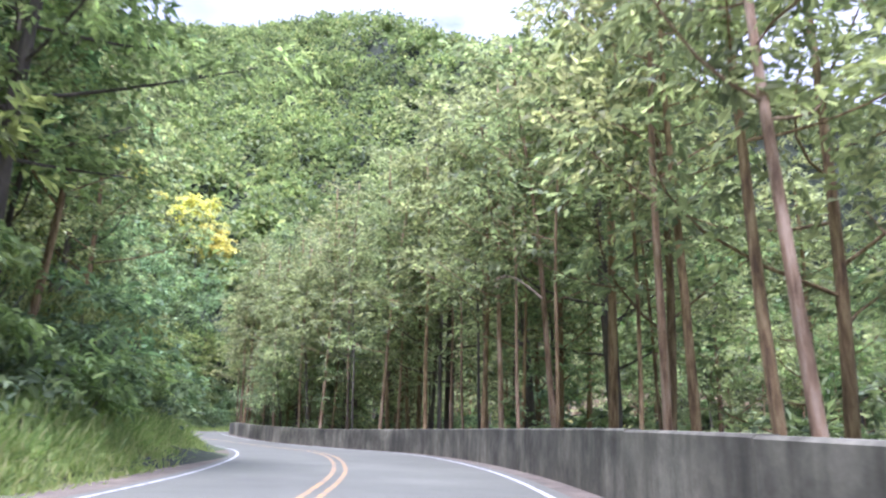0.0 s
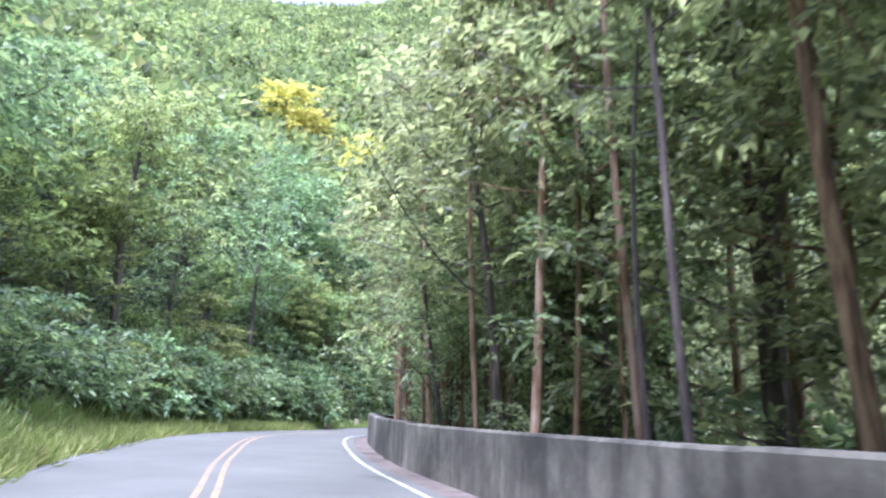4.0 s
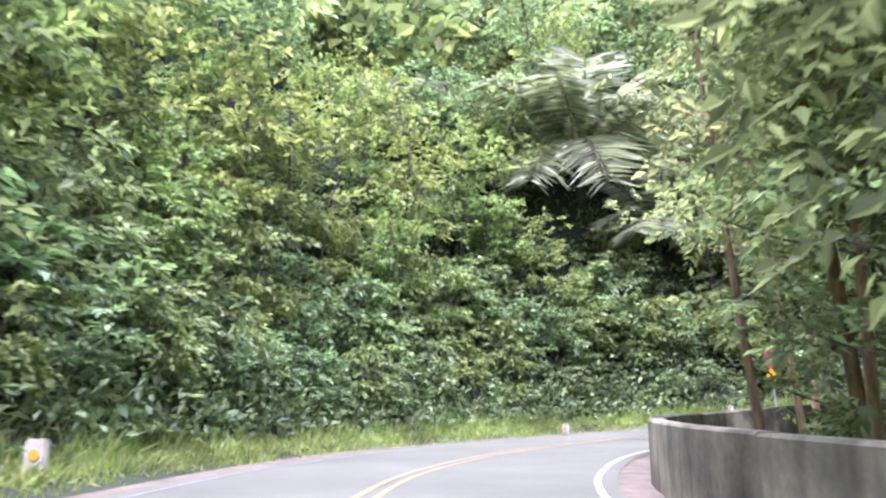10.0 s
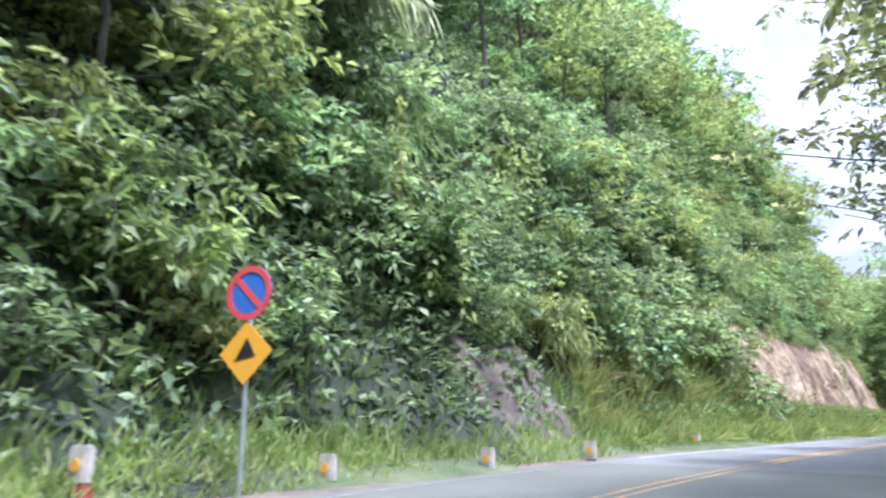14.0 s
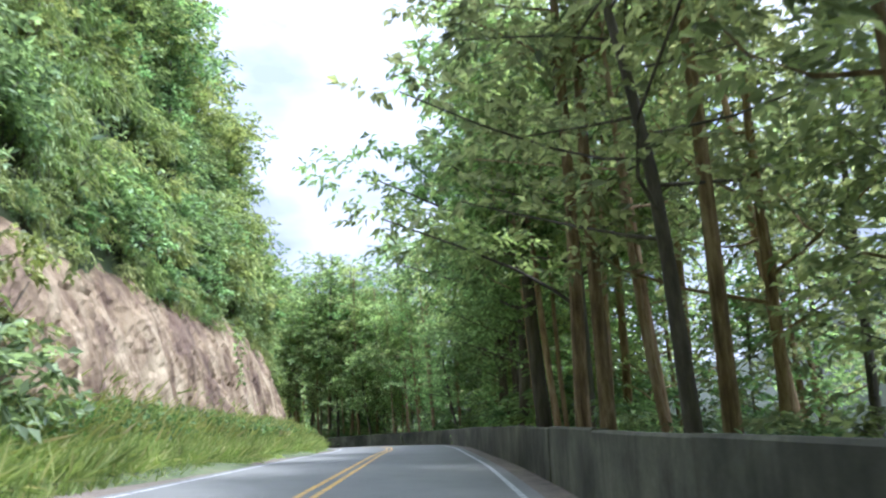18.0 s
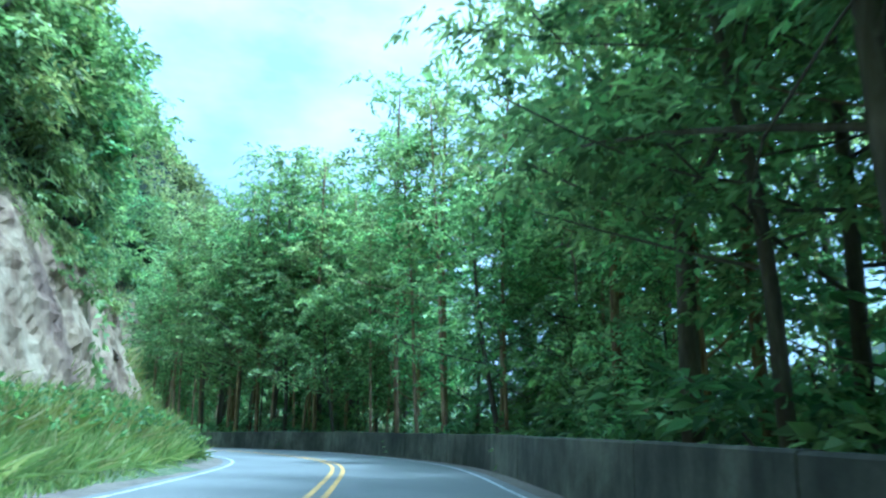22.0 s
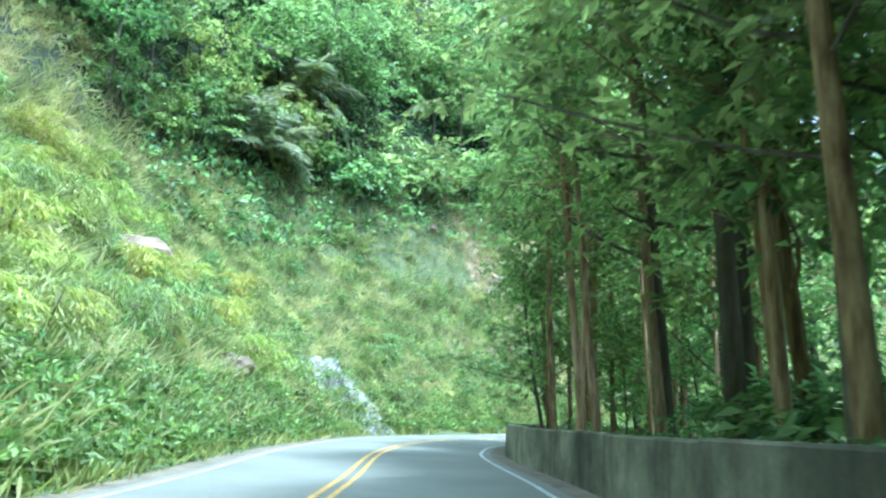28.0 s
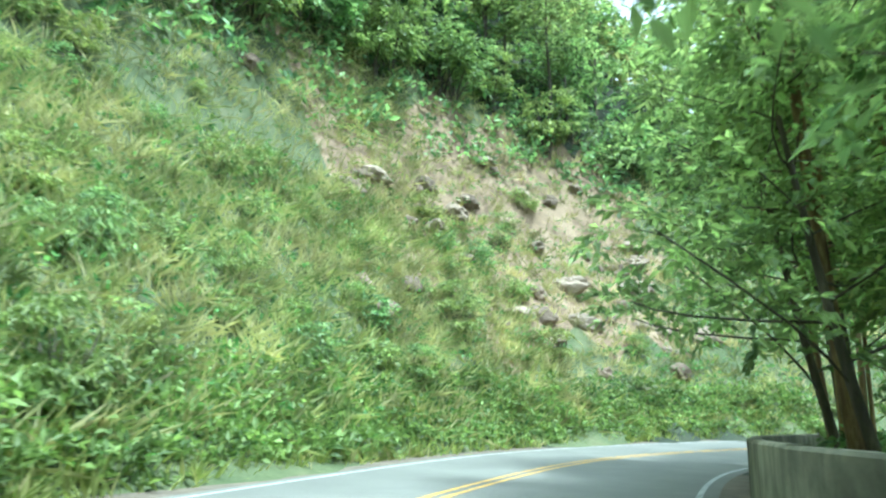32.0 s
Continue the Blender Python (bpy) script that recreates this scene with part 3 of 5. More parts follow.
for s0_, s1_, mat_ in ((0, 170, ASPHALT), (170, int(END) - 1, ASPHALT_PALE)):
    tagged(ribbon("road", s0_, s1_, -EDGE_L - 0.28, EDGE_R + 0.3, 0.0, mat_, 1.0, 7, wide=(0, 1)), "grey asphalt two-lane mountain road", "road", kind="structure")
tagged(ribbon("shoulder_left", 0, END - 1, -EDGE_L - 1.3, -EDGE_L - 0.2, -0.012, LITTER, 0.7, 3, 0.2, 3), "dirt shoulder strewn with dead leaves", "shoulder", kind="structure")
tagged(ribbon("shoulder_right", 0, END - 1, EDGE_R + 0.2, WALL_AT + 0.1, -0.012, LITTER, 0.7, 3, 0.04, 5, (1, 1), True), "dirt gutter strip with dead leaves below the wall", "shoulder", kind="structure")


def line_marking(name, off, width, mat, s0, s1, label):
    w_ = 1 if off > 1 else 0
    ob = ribbon(name, s0, s1, off - width / 2, off + width / 2, 0.006, mat, 0.8, wide=(w_, w_))
    tagged(ob, label, "road marking", kind="structure")


WHITE_FAINT = paint_material("faint_white_road_paint", (0.4, 0.39, 0.37), (0.17, 0.165, 0.155), 0.52)
YELLOW_FAINT = paint_material("faded_orange_road_paint", (0.5, 0.29, 0.07), (0.2, 0.17, 0.13), 0.47)
line_marking("edge_line_left", -EDGE_L, 0.09, WHITE_LINE, 0, 84, "worn white edge line painted on asphalt")
line_marking("edge_line_left", -EDGE_L, 0.08, WHITE_FAINT, 84, 172, "nearly worn away white edge line on asphalt")
line_marking("edge_line_left", -EDGE_L, 0.09, WHITE_LINE, 172, END - 1, "worn white edge line painted on asphalt")
line_marking("edge_line_right", EDGE_R, 0.1, WHITE_LINE, 0, END - 1, "worn white edge line painted on asphalt")
for name_, off_ in (("centre_line_left", -0.13), ("centre_line_right", 0.13)):
    line_marking(name_, off_, 0.1, YELLOW_FAINT, 0, 172, "faded orange centre line painted on asphalt")
    line_marking(name_, off_, 0.1, YELLOW_LINE, 172, END - 1, "worn yellow centre line painted on asphalt")

# ---- the parapet wall ----
parapet = tagged(new("parapet_wall"), "weathered grey concrete parapet wall with dark stains", "wall", kind="structure")
parapet.location = at(150, WALL_AT + 0.15)
bpy.context.view_layer.update()


def wall_panel(s0, s1, seed):
    rng = random.Random(seed)
    bm = bmesh.new()
    n = max(2, int((s1 - s0) / 0.8))
    lift, push = rng.uniform(-0.015, 0.02), rng.uniform(-0.012, 0.012)
    prof = [(0.0, -0.25), (0.02, WALL_HIGH - 0.03), (0.05, WALL_HIGH), (0.25, WALL_HIGH), (0.28, WALL_HIGH - 0.03), (0.3, -0.8)]
    rows = []
    for i in range(n + 1):
        s = s0 + (s1 - s0) * i / n
        rows.append([bm.verts.new(at(s, WALL_AT + wider(s) + wall_out(s) + push + o_, u + (lift if u > 0 else 0)) - parapet.location) for o_, u in prof])
    for a, b in zip(rows, rows[1:]):
        for k in range(len(prof) - 1):
            bm.faces.new((a[k], a[k + 1], b[k + 1], b[k]))
    bm.faces.new(rows[0])
    bm.faces.new(rows[-1][::-1])
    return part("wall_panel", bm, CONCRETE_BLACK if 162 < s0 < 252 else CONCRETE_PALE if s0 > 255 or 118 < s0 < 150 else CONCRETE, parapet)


s_at = 2.0
while s_at < END - 6:
    wall_panel(s_at, s_at + 3.98, int(s_at * 10))
    s_at += 4.0


# ---- plants ----
def rooted(rng, height, lean, radius, bend=0.35, n=9):
    """A trunk line from the ground up."""
    a = rng.uniform(0, 2 * math.pi)
    lx, ly = math.cos(a) * lean, math.sin(a) * lean
    px, py = rng.uniform(-1, 1) * bend, rng.uniform(-1, 1) * bend
    out = []
    for i in range(n + 1):
        u = i / n
        out.append((Vector((lx * u * height + px * math.sin(u * 3.1) + 0.05 * math.sin(u * 9 + a), ly * u * height + py * math.sin(u * 3.1), u * height - (0.5 if i == 0 else 0))), radius * (1.25 if i == 0 else 1) * (1 - 0.8 * u) + 0.012))
    return out


def limb(rng, start, way, length, radius, sag=0.0):
    out = []
    side = Vector((rng.uniform(-1, 1), rng.uniform(-1, 1), 0)) * 0.18
    for i in range(5):
        u = i / 4
        out.append((start + way * length * u + side * length * math.sin(u * 3.1) + Vector((0, 0, (0.25 - sag) * length * u * u)), radius * (1 - 0.75 * u) + 0.008))
    return out


def along(line, u):
    i = min(int(u * (len(line) - 1)), len(line) - 2)
    f = u * (len(line) - 1) - i
    return line[i][0].lerp(line[i + 1][0], f), line[i][1] * (1 - f) + line[i + 1][1] * f


def make_tree(name, seed, height, radius, first, limbs, reach, clusters, per, leaf, bark, foliage, label, category, stems=1, lean=0.04, droop=0.25, flat=0.8, puff=0.9, top=True):
    """A tree as a thing: trunk with limbs, and a crown of leaf sprays."""
    rng = random.Random(seed)
    nrng = np.random.default_rng(seed)
    root = new(name)
    lines, puffs = [], []
    limbs = limbs + 2 * (first > 0.35)
    for k in range(stems):
        trunk = rooted(rng, height * (1 if k == 0 else rng.uniform(0.6, 0.95)), lean * (1 + 2 * k), radius * (1 if k == 0 else 0.7))
        if k:
            sh = Vector((rng.uniform(-0.5, 0.5), rng.uniform(-0.5, 0.5), 0))
            trunk = [(p + sh, r) for p, r in trunk]
        lines.append(trunk)
        for i in range(limbs):
            u = first + (0.97 - first) * (i + rng.uniform(0, 0.8)) / limbs
            p, r = along(trunk, u)
            a = i * 2.4 + rng.uniform(-0.5, 0.5) + k
            ln = reach * (1.15 - 0.65 * (u - first) / (1 - first)) * rng.uniform(0.6, 1.15)
            way = Vector((math.cos(a), math.sin(a), rng.uniform(0.05, 0.55))).normalized()
            lb = limb(rng, p, way, ln, max(r * 0.27, 0.011), droop * 0.6)
            lines.append(lb)
            for uu in (0.35, 0.6, 0.8, 1.0):
                q, _ = along(lb, uu)
                puffs.append((q.x, q.y, q.z, puff * rng.uniform(0.6, 1.1) * (0.75 if uu < 0.7 else 1)))
        if top:
            q, _ = along(trunk, 0.97)
            puffs.append((q.x, q.y, q.z, puff * 0.9))
    v, f = tubes(lines, 6)
    mesh_object("trunk", v, f, bark, root, smooth=True)
    v, f = puff_leaves(nrng, puffs, clusters, per, leaf[0], leaf[1], droop, flat)
    mesh_object("crown", v, f, foliage, root)
    return tagged(root, label, category)


def make_shrub(name, seed, radius, height, clusters, per, leaf, foliage, label, category="shrub", droop=0.15):
    rng = random.Random(seed)
    nrng = np.random.default_rng(seed)
    root = new(name)
    lines, puffs = [], []
    for i in range(8):
        a, rr = i * 2.4 + rng.uniform(-0.4, 0.4), radius * math.sqrt((i + 0.5) / 8) * 0.85
        top_h = height * (0.95 - 0.5 * (rr / radius) ** 2) * rng.uniform(0.65, 1.05)
        tip = Vector((math.cos(a) * rr, math.sin(a) * rr, top_h))
        line = [(Vector((tip.x * u * u * 0.8 + tip.x * 0.2, tip.y * u * u * 0.8 + tip.y * 0.2, -0.4 + (top_h + 0.2) * u)), 0.05 * (1 - 0.7 * u)) for u in (0, 0.3, 0.6, 0.9)]
        lines.append(line)
        for uu in (0.5, 1.0):
            puffs.append((tip.x * (0.5 + 0.5 * uu), tip.y * (0.5 + 0.5 * uu), top_h * uu, radius * rng.uniform(0.26, 0.46)))
    v, f = tubes(lines, 4)
    mesh_object("trunk", v, f, BARK_GREY, root, smooth=True)
    v, f = puff_leaves(nrng, puffs, clusters, per, leaf[0], leaf[1], droop, 0.36)
    mesh_object("crown", v, f, foliage, root)
    return tagged(root, label, category)


placed = {}


def plant(kind_, x, y, z, turn, size, group="", squash=1.0):
    """Stand a plant at a place: the first use moves the pattern itself, later ones copy it."""
    m = Matrix.Translation((x, y, z)) @ Matrix.Rotation(turn, 4, "Z")
    first = kind_.name not in placed
    placed[kind_.name] = placed.get(kind_.name, 0) + 1
    if first:
        kind_.matrix_basis = m
        ob = kind_
    else:
        ob = copy_thing(kind_, m)
    ob.scale = (size, size, size * squash)
    if group:
        ob["group"] = group
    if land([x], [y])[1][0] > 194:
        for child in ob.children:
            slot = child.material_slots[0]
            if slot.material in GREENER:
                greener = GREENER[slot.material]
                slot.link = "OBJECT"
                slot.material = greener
    return ob


TALL = [make_tree("tall_tree", 11 + i, h, r, f, 12, 3.0, 300, 8, (0.26, 0.13), b, LEAF_TALL, lab, "tree", lean=ln, puff=1.3, droop=0.14, flat=0.6)
        for i, (h, r, f, ln, b, lab) in enumerate([
            (17, 0.125, 0.4, 0.03, BARK_RED, "tall slender tree with reddish-brown trunk behind the wall"),
            (15, 0.1, 0.38, 0.09, BARK_PALE, "leaning slender tree with pale tan bark behind the wall"),
            (18, 0.14, 0.45, 0.02, BARK_RED, "tall straight tree with bare reddish lower trunk"),
            (15, 0.095, 0.36, 0.05, BARK_PALE, "slender tree with pale orange bark behind the wall")])]
POLE = [make_tree("pole_tree", 61 + i, h, r, f, 8, 2.0, 110, 8, (0.25, 0.12), b, LEAF_TALL, lab, "tree", lean=ln, puff=1.1, droop=0.14, flat=0.6)
        for i, (h, r, f, ln, b, lab) in enumerate([
            (13, 0.06, 0.5, 0.05, BARK_RED, "thin straight tree with bare reddish pole trunk"),
            (12, 0.05, 0.46, 0.08, BARK_GREY, "thin grey pole tree in the thicket behind the wall"),
            (14, 0.07, 0.52, 0.03, BARK_PALE, "thin pale-barked pole tree behind the wall")])]
FULL = [make_tree("leafy_tree", 21 + i, h, r, f, 15, 3.3, 430, 8, (0.27, 0.14), b, LEAF_TALL, lab, "tree", lean=ln, puff=1.45, droop=0.14, flat=0.6)
        for i, (h, r, f, ln, b, lab) in enumerate([
            (16, 0.16, 0.28, 0.05, BARK_GREY, "tall grey-barked tree with dense dark leaves"),
            (14, 0.14, 0.24, 0.04, BARK_RED, "leafy roadside tree with reddish trunk")])]
LEANER = make_tree("leaning_tree", 29, 15, 0.14, 0.5, 10, 2.8, 200, 8, (0.36, 0.13), BARK_RED, LEAF_TALL, "strongly leaning tree with reddish-brown trunk behind the wall", "tree", lean=0.22, puff=1.3, stems=1)
OVER = make_tree("overhanging_tree", 28, 13, 0.15, 0.36, 16, 4.8, 620, 8, (0.27, 0.14), BARK_GREY, LEAF_TALL, "dark leafy tree whose crown hangs over the road", "tree", lean=0.11, puff=1.5, droop=0.14, flat=0.55)
LOW = make_tree("drooping_tree", 26, 9.5, 0.11, 0.3, 14, 3.4, 480, 8, (0.24, 0.12), BARK_GREY, LEAF_MID, "bushy tree with branches hanging out over the wall", "tree", lean=0.15, puff=1.3, droop=0.16, flat=0.55)
BIG = make_tree("broad_tree", 27, 14, 0.24, 0.34, 16, 5.0, 1250, 8, (0.27, 0.13), BARK_GREY, LEAF_TALL, "broad dark tree with thick trunk and spreading limbs", "tree", lean=0.02, puff=1.7, flat=0.6)
MID = [make_tree("young_tree", 31 + i, h, r, f, 13, 2.5, 340, 8, (0.22, 0.12), b, LEAF_MID, lab, "tree", lean=0.06, puff=1.15, droop=0.14, flat=0.6)
       for i, (h, r, f, b, lab) in enumerate([
           (9.5, 0.07, 0.2, BARK_GREY, "young leafy tree with thin grey trunk behind the wall"),
           (8.0, 0.06, 0.18, BARK_GREY, "bushy young tree with pale thin branches"),
           (11.0, 0.08, 0.3, BARK_RED, "young tree with thin reddish trunk and light leaves")])]
LUSH = [make_tree("lush_tree", 41 + i, h, 0.1, 0.2, 18, 3.8, 860, 8, (0.25, 0.135), BARK_GREY, LEAF_MID, lab, "tree", lean=0.04, puff=1.7, droop=0.1, flat=0.55)
        for i, (h, lab) in enumerate([(13.5, "lush light green tree with dense crown behind the wall"), (11.5, "round-crowned light green tree behind the wall")])]
JUNGLE = [make_tree("jungle_tree", 51 + i, h, r, f, 10, rc, 190, 8, lf, BARK_GREY, mt, lab, "tree", lean=0.08, puff=pf, flat=0.32, droop=0.06)
          for i, (h, r, f, rc, lf, pf, mt, lab) in enumerate([
              (9, 0.13, 0.3, 3.2, (0.4, 0.19), 1.5, LEAF_JUNGLE, "dense broad-leaved jungle tree on the hillside"),
              (11, 0.15, 0.35, 3.6, (0.42, 0.18), 1.6, LEAF_JUNGLE, "spreading dark green jungle tree on the hillside"),
              (7.5, 0.1, 0.22, 3.0, (0.38, 0.18), 1.4, LEAF_LIGHT, "light green leafy tree on the hillside")])]
SHRUB = [make_shrub(nm, 71 + i, r, h, cl, 8, lf, mt, lab, "shrub", dr)
         for i, (nm, r, h, cl, dr, lf, mt, lab) in enumerate([
             ("dark_shrub", 2.0, 3.4, 150, 0.12, (0.3, 0.14), LEAF_JUNGLE, "dense dark green shrub on the hillside"),
             ("broadleaf_shrub", 2.2, 2.8, 130, 0.1, (0.36, 0.18), LEAF_JUNGLE, "broad-leaved green shrub on the hillside"),
             ("climbing_shrub", 1.8, 3.8, 150, 0.35, (0.27, 0.13), LEAF_LIGHT, "light green climbing shrub on the hillside"),
             ("low_shrub", 1.7, 2.2, 130, 0.2, (0.28, 0.12), LEAF_LIGHT, "pale green low shrub on the hillside"),
             ("hanging_shrub", 1.9, 2.6, 120, 0.75, (0.46, 0.08), LEAF_LIGHT, "drooping yellow-green fern-like shrub on the cliff")])]

pick = random.Random(5)
CLEARINGS = [(-18.9, 119.4, 2.4), (-15.6, 118.0, 1.3)]


def open_view(s, off):
    """The gap between the trees through which the valley sky shows."""
    return 5.0 < off < 18 and abs(s - 234.4 - (off - 5.6) * 0.9) < 1.7


def scatter(s0, s1, off0, off1, gap, kinds, size, group, sink=0.15, power=1.0, squash=(0.9, 1.15)):
    """Plants along a stretch of road, about one every gap metres, between two offsets."""
    s = s0
    while s < s1:
        off = off0 + (off1 - off0) * pick.random() ** power
        ss = s + pick.uniform(-0.4, 0.4) * gap
        p = at(ss, off)
        if any(math.hypot(p.x - cx, p.y - cy) < cr for cx, cy, cr in CLEARINGS):
            s += gap
            continue
        z = float(land([p.x], [p.y])[0][0])
        kind_, turn, big, tall = pick.choice(kinds), pick.uniform(0, 6.28), pick.uniform(*size), pick.uniform(*squash)
        if "tree" not in kind_.name or not open_view(ss, off):
            plant(kind_, p.x, p.y, z - sink, turn, big, group, tall)
        s += gap


# valley side: rows of trees behind the wall
for k, (px, py, turn, size) in enumerate([(-18.4, 69.5, 0.3, 0.8), (-17.0, 64.8, 2.0, 0.85), (-16.6, 63.8, 4.0, 0.95), (-19.7, 73.6, 1.2, 0.8), (-3.3, 38.4, 3.0, 0.9),
                                          (1.3, 26.8, 5.0, 0.8), (1.9, 25.6, 0.9, 1.0), (17.9, 109.9, 2.4, 1.0), (17.1, 109.6, 4.4, 1.0), (69.3, 121.7, 1.0, 0.8), (74.9, 127.6, 3.3, 0.8), (95.9, 147.0, 0.5, 1.0)]):
    plant(TALL[(k * 3 + k // 4) % 4], px, py, float(land([px], [py])[0][0]) - 0.15, turn, size, "trees behind the wall")
for s_, o_, k, turn, size in [(198.4, 5.9, 1, 1.1, 1.1), (237.4, 5.6, 0, 0.4, 1.1), (235.6, 5.7, 1, 2.2, 1.0), (233.7, 5.9, 2, 4.0, 1.0), (233.0, 5.6, 1, 5.2, 1.05),
                               (239.5, 5.4, 3, 1.6, 0.8), (246.0, 5.7, 0, 2.9, 1.05), (269.0, 5.5, 1, 4.4, 1.2), (268.0, 5.6, 1, 0.7, 1.05), (276.3, 5.6, 0, 2.0, 1.0), (280.4, 5.7, 3, 3.6, 1.1), (254.0, 5.8, 0, 1.3, 1.1), (257.0, 5.6, 2, 5.5, 1.05)]:
    p = at(s_, o_)
    toward = heading(s_) + math.pi / 2 + 0.12 * turn - 0.3
    plant(TALL[k], p.x, p.y, float(land([p.x], [p.y])[0][0]) - 0.15, toward - random.Random(11 + k).uniform(0, 2 * math.pi), size, "trees behind the wall")
for px, py, turn, size in [(28.4, 110.3, 0.6, 1.12), (24.2, 109.4, 2.6, 1.0), (*at(217, 6.2).xy, 5.0, 1.0), (*at(211.5, 6.4).xy, 1.0, 1.05), (*at(207.0, 5.9).xy, 3.6, 1.1), (*at(54.5, -6.8).xy, 2.0, 1.0), (*at(108, -8.0).xy, 3.0, 0.95)]:
    plant(BIG, px, py, float(land([px], [py])[0][0]) - 0.2, turn, size, "broad trees")


def lean_over(kind_, seed, s, off, size, group):
    """A leaning tree behind the wall, turned so that it leans over the road."""
    q = at(s, off)
    toward = heading(s) + math.pi / 2 + pick.uniform(-0.5, 0.5)
    plant(kind_, q.x, q.y, float(land([q.x], [q.y])[0][0]) - 0.2, toward - random.Random(seed).uniform(0, 2 * math.pi), size, group)


for s_, o_, k, turn, size in [(62.0, 8.5, 0, 0.9, 1.25), (69.0, 9.0, 0, 2.1, 1.3), (76.5, 8.6, 0, 3.7, 1.3), (85.0, 9.2, 0, 5.1, 1.3), (57.0, -8.4, 0, 1.2, 1.0), (63.0, -9.0, 1, 2.2, 1.0), (70.5, -8.6, 1, 4.2, 0.95),
                               (249.5, 8.0, 0, 0.5, 1.25), (253.5, 6.6, 0, 2.5, 1.3), (258.0, 6.6, 0, 4.2, 1.3), (262.5, 6.4, 0, 5.7, 1.3), (267.0, 7.0, 0, 1.6, 1.25)]:
    p = at(s_, o_)
    plant(FULL[k], p.x, p.y, float(land([p.x], [p.y])[0][0]) - 0.2, turn, size, "leafy trees below the wall")
p = at(122.0, 5.5)
LEANER_TURN = heading(122.5) + 0.9 - random.Random(29).uniform(0, 2 * math.pi)
plant(LEANER, p.x, p.y, float(land([p.x], [p.y])[0][0]) - 0.2, LEANER_TURN, 1.0)
for s_, o_, sz in [(170.5, 5.8, 1.0), (214.0, 6.2, 0.85), (174.0, 5.6, 0.9), (179.5, 5.4, 1.0), (186.5, 5.6, 0.9), (203.5, 6.4, 0.8), (89.0, 5.9, 0.85), (251.0, 6.4, 0.95), (258.0, 6.0, 1.0), (299.0, 6.6, 0.85), (306.0, 6.6, 0.95)]:
    lean_over(OVER, 28, s_, o_, sz, "overhanging trees")
for s_, o_, sz in [(93.0, 5.6, 0.7), (228.0, 5.6, 0.95), (243.5, 5.7, 0.9), (279.5, 5.6, 0.8), (284.5, 5.7, 0.8), (293.0, 6.0, 0.8), (297.0, 6.2, 0.85)]:
    lean_over(LOW, 26, s_, o_, sz, "drooping trees")
scatter(46, 212, 5.3, 7.0, 5.6, TALL, (0.8, 1.05), "trees behind the wall")
scatter(56, 128, 5.0, 8.5, 2.0, POLE, (0.85, 1.15), "pole trees behind the wall")
scatter(172, 212, 5.4, 9.0, 7.0, POLE, (0.9, 1.15), "pole trees behind the wall")
scatter(225, 312, 5.4, 9.0, 4.0, POLE, (0.9, 1.2), "pole trees behind the wall")
scatter(262, 318, 5.8, 7.4, 5.4, TALL, (0.95, 1.25), "trees behind the wall")
scatter(44, 318, 6.8, 10.5, 5.4, TALL, (0.85, 1.15), "trees behind the wall")
scatter(48, 120, 8.0, 11.0, 4.6, FULL, (0.9, 1.15), "leafy trees below the wall")
scatter(44, 126, 11.5, 16.0, 5.0, FULL, (0.8, 1.05), "leafy trees below the wall")
scatter(44, 130, 10.5, 13.5, 2.4, SHRUB[:2], (1.1, 1.5), "shrubs behind the wall")
scatter(126, 205, 10.5, 16.0, 8.5, FULL, (0.85, 1.15), "leafy trees below the wall")
scatter(66, 205, 7.6, 10.5, 7.5, MID, (0.85, 1.0), "young trees behind the wall")
scatter(252, 318, 7.6, 10.5, 7.5, MID, (0.75, 1.0), "young trees behind the wall")
scatter(224, 242, 8.0, 9.8, 2.4, MID, (0.85, 1.15), "young trees behind the wall")
scatter(86, 118, 5.9, 7.4, 4.4, MID, (0.6, 0.8), "young trees behind the wall")
scatter(268, 318, 8.6, 11.0, 6.4, FULL, (0.85, 1.1), "leafy trees below the wall")
scatter(246, 300, 12.5, 17.0, 7.5, FULL, (0.9, 1.15), "leafy trees below the wall")
scatter(238, 268, 6.8, 9.5, 4.4, FULL, (0.95, 1.15), "leafy trees below the wall")
scatter(74, 104, 6.8, 9.0, 4.5, FULL, (0.85, 1.05), "leafy trees below the wall")
scatter(200, 226, 7.2, 8.4, 1.5, SHRUB[:2], (1.0, 1.35), "shrubs behind the wall")
scatter(206, 226, 8.5, 11.5, 3.2, FULL, (0.75, 1.0), "leafy trees below the wall")
scatter(240, 254, 9.0, 11.5, 3.0, FULL, (1.1, 1.25), "leafy trees below the wall")
scatter(118, 140, 7.4, 9.2, 3.6, LUSH, (0.8, 1.0), "lush trees behind the wall")
scatter(249, 261, 9.8, 11.8, 3.2, LUSH, (1.15, 1.4), "lush trees behind the wall")
scatter(164, 190, 7.4, 10.0, 3.4, FULL, (0.85, 1.1), "leafy trees below the wall")
scatter(214, 228, 7.0, 9.0, 2.6, FULL, (0.8, 1.0), "leafy trees below the wall")
scatter(226, 246, 7.0, 10.0, 2.4, LUSH, (0.9, 1.15), "lush trees behind the wall")
scatter(244, 264, 5.6, 7.2, 5.0, TALL, (0.75, 0.95), "trees behind the wall")
scatter(222, 240, 6.0, 7.4, 7.0, TALL, (0.85, 1.0), "trees behind the wall")
scatter(84, 118, 7.6, 9.8, 3.0, MID, (0.9, 1.15), "young trees behind the wall")
scatter(150, 262, 6.3, 8.0, 2.2, SHRUB[:2], (0.5, 0.72), "shrubs behind the wall")
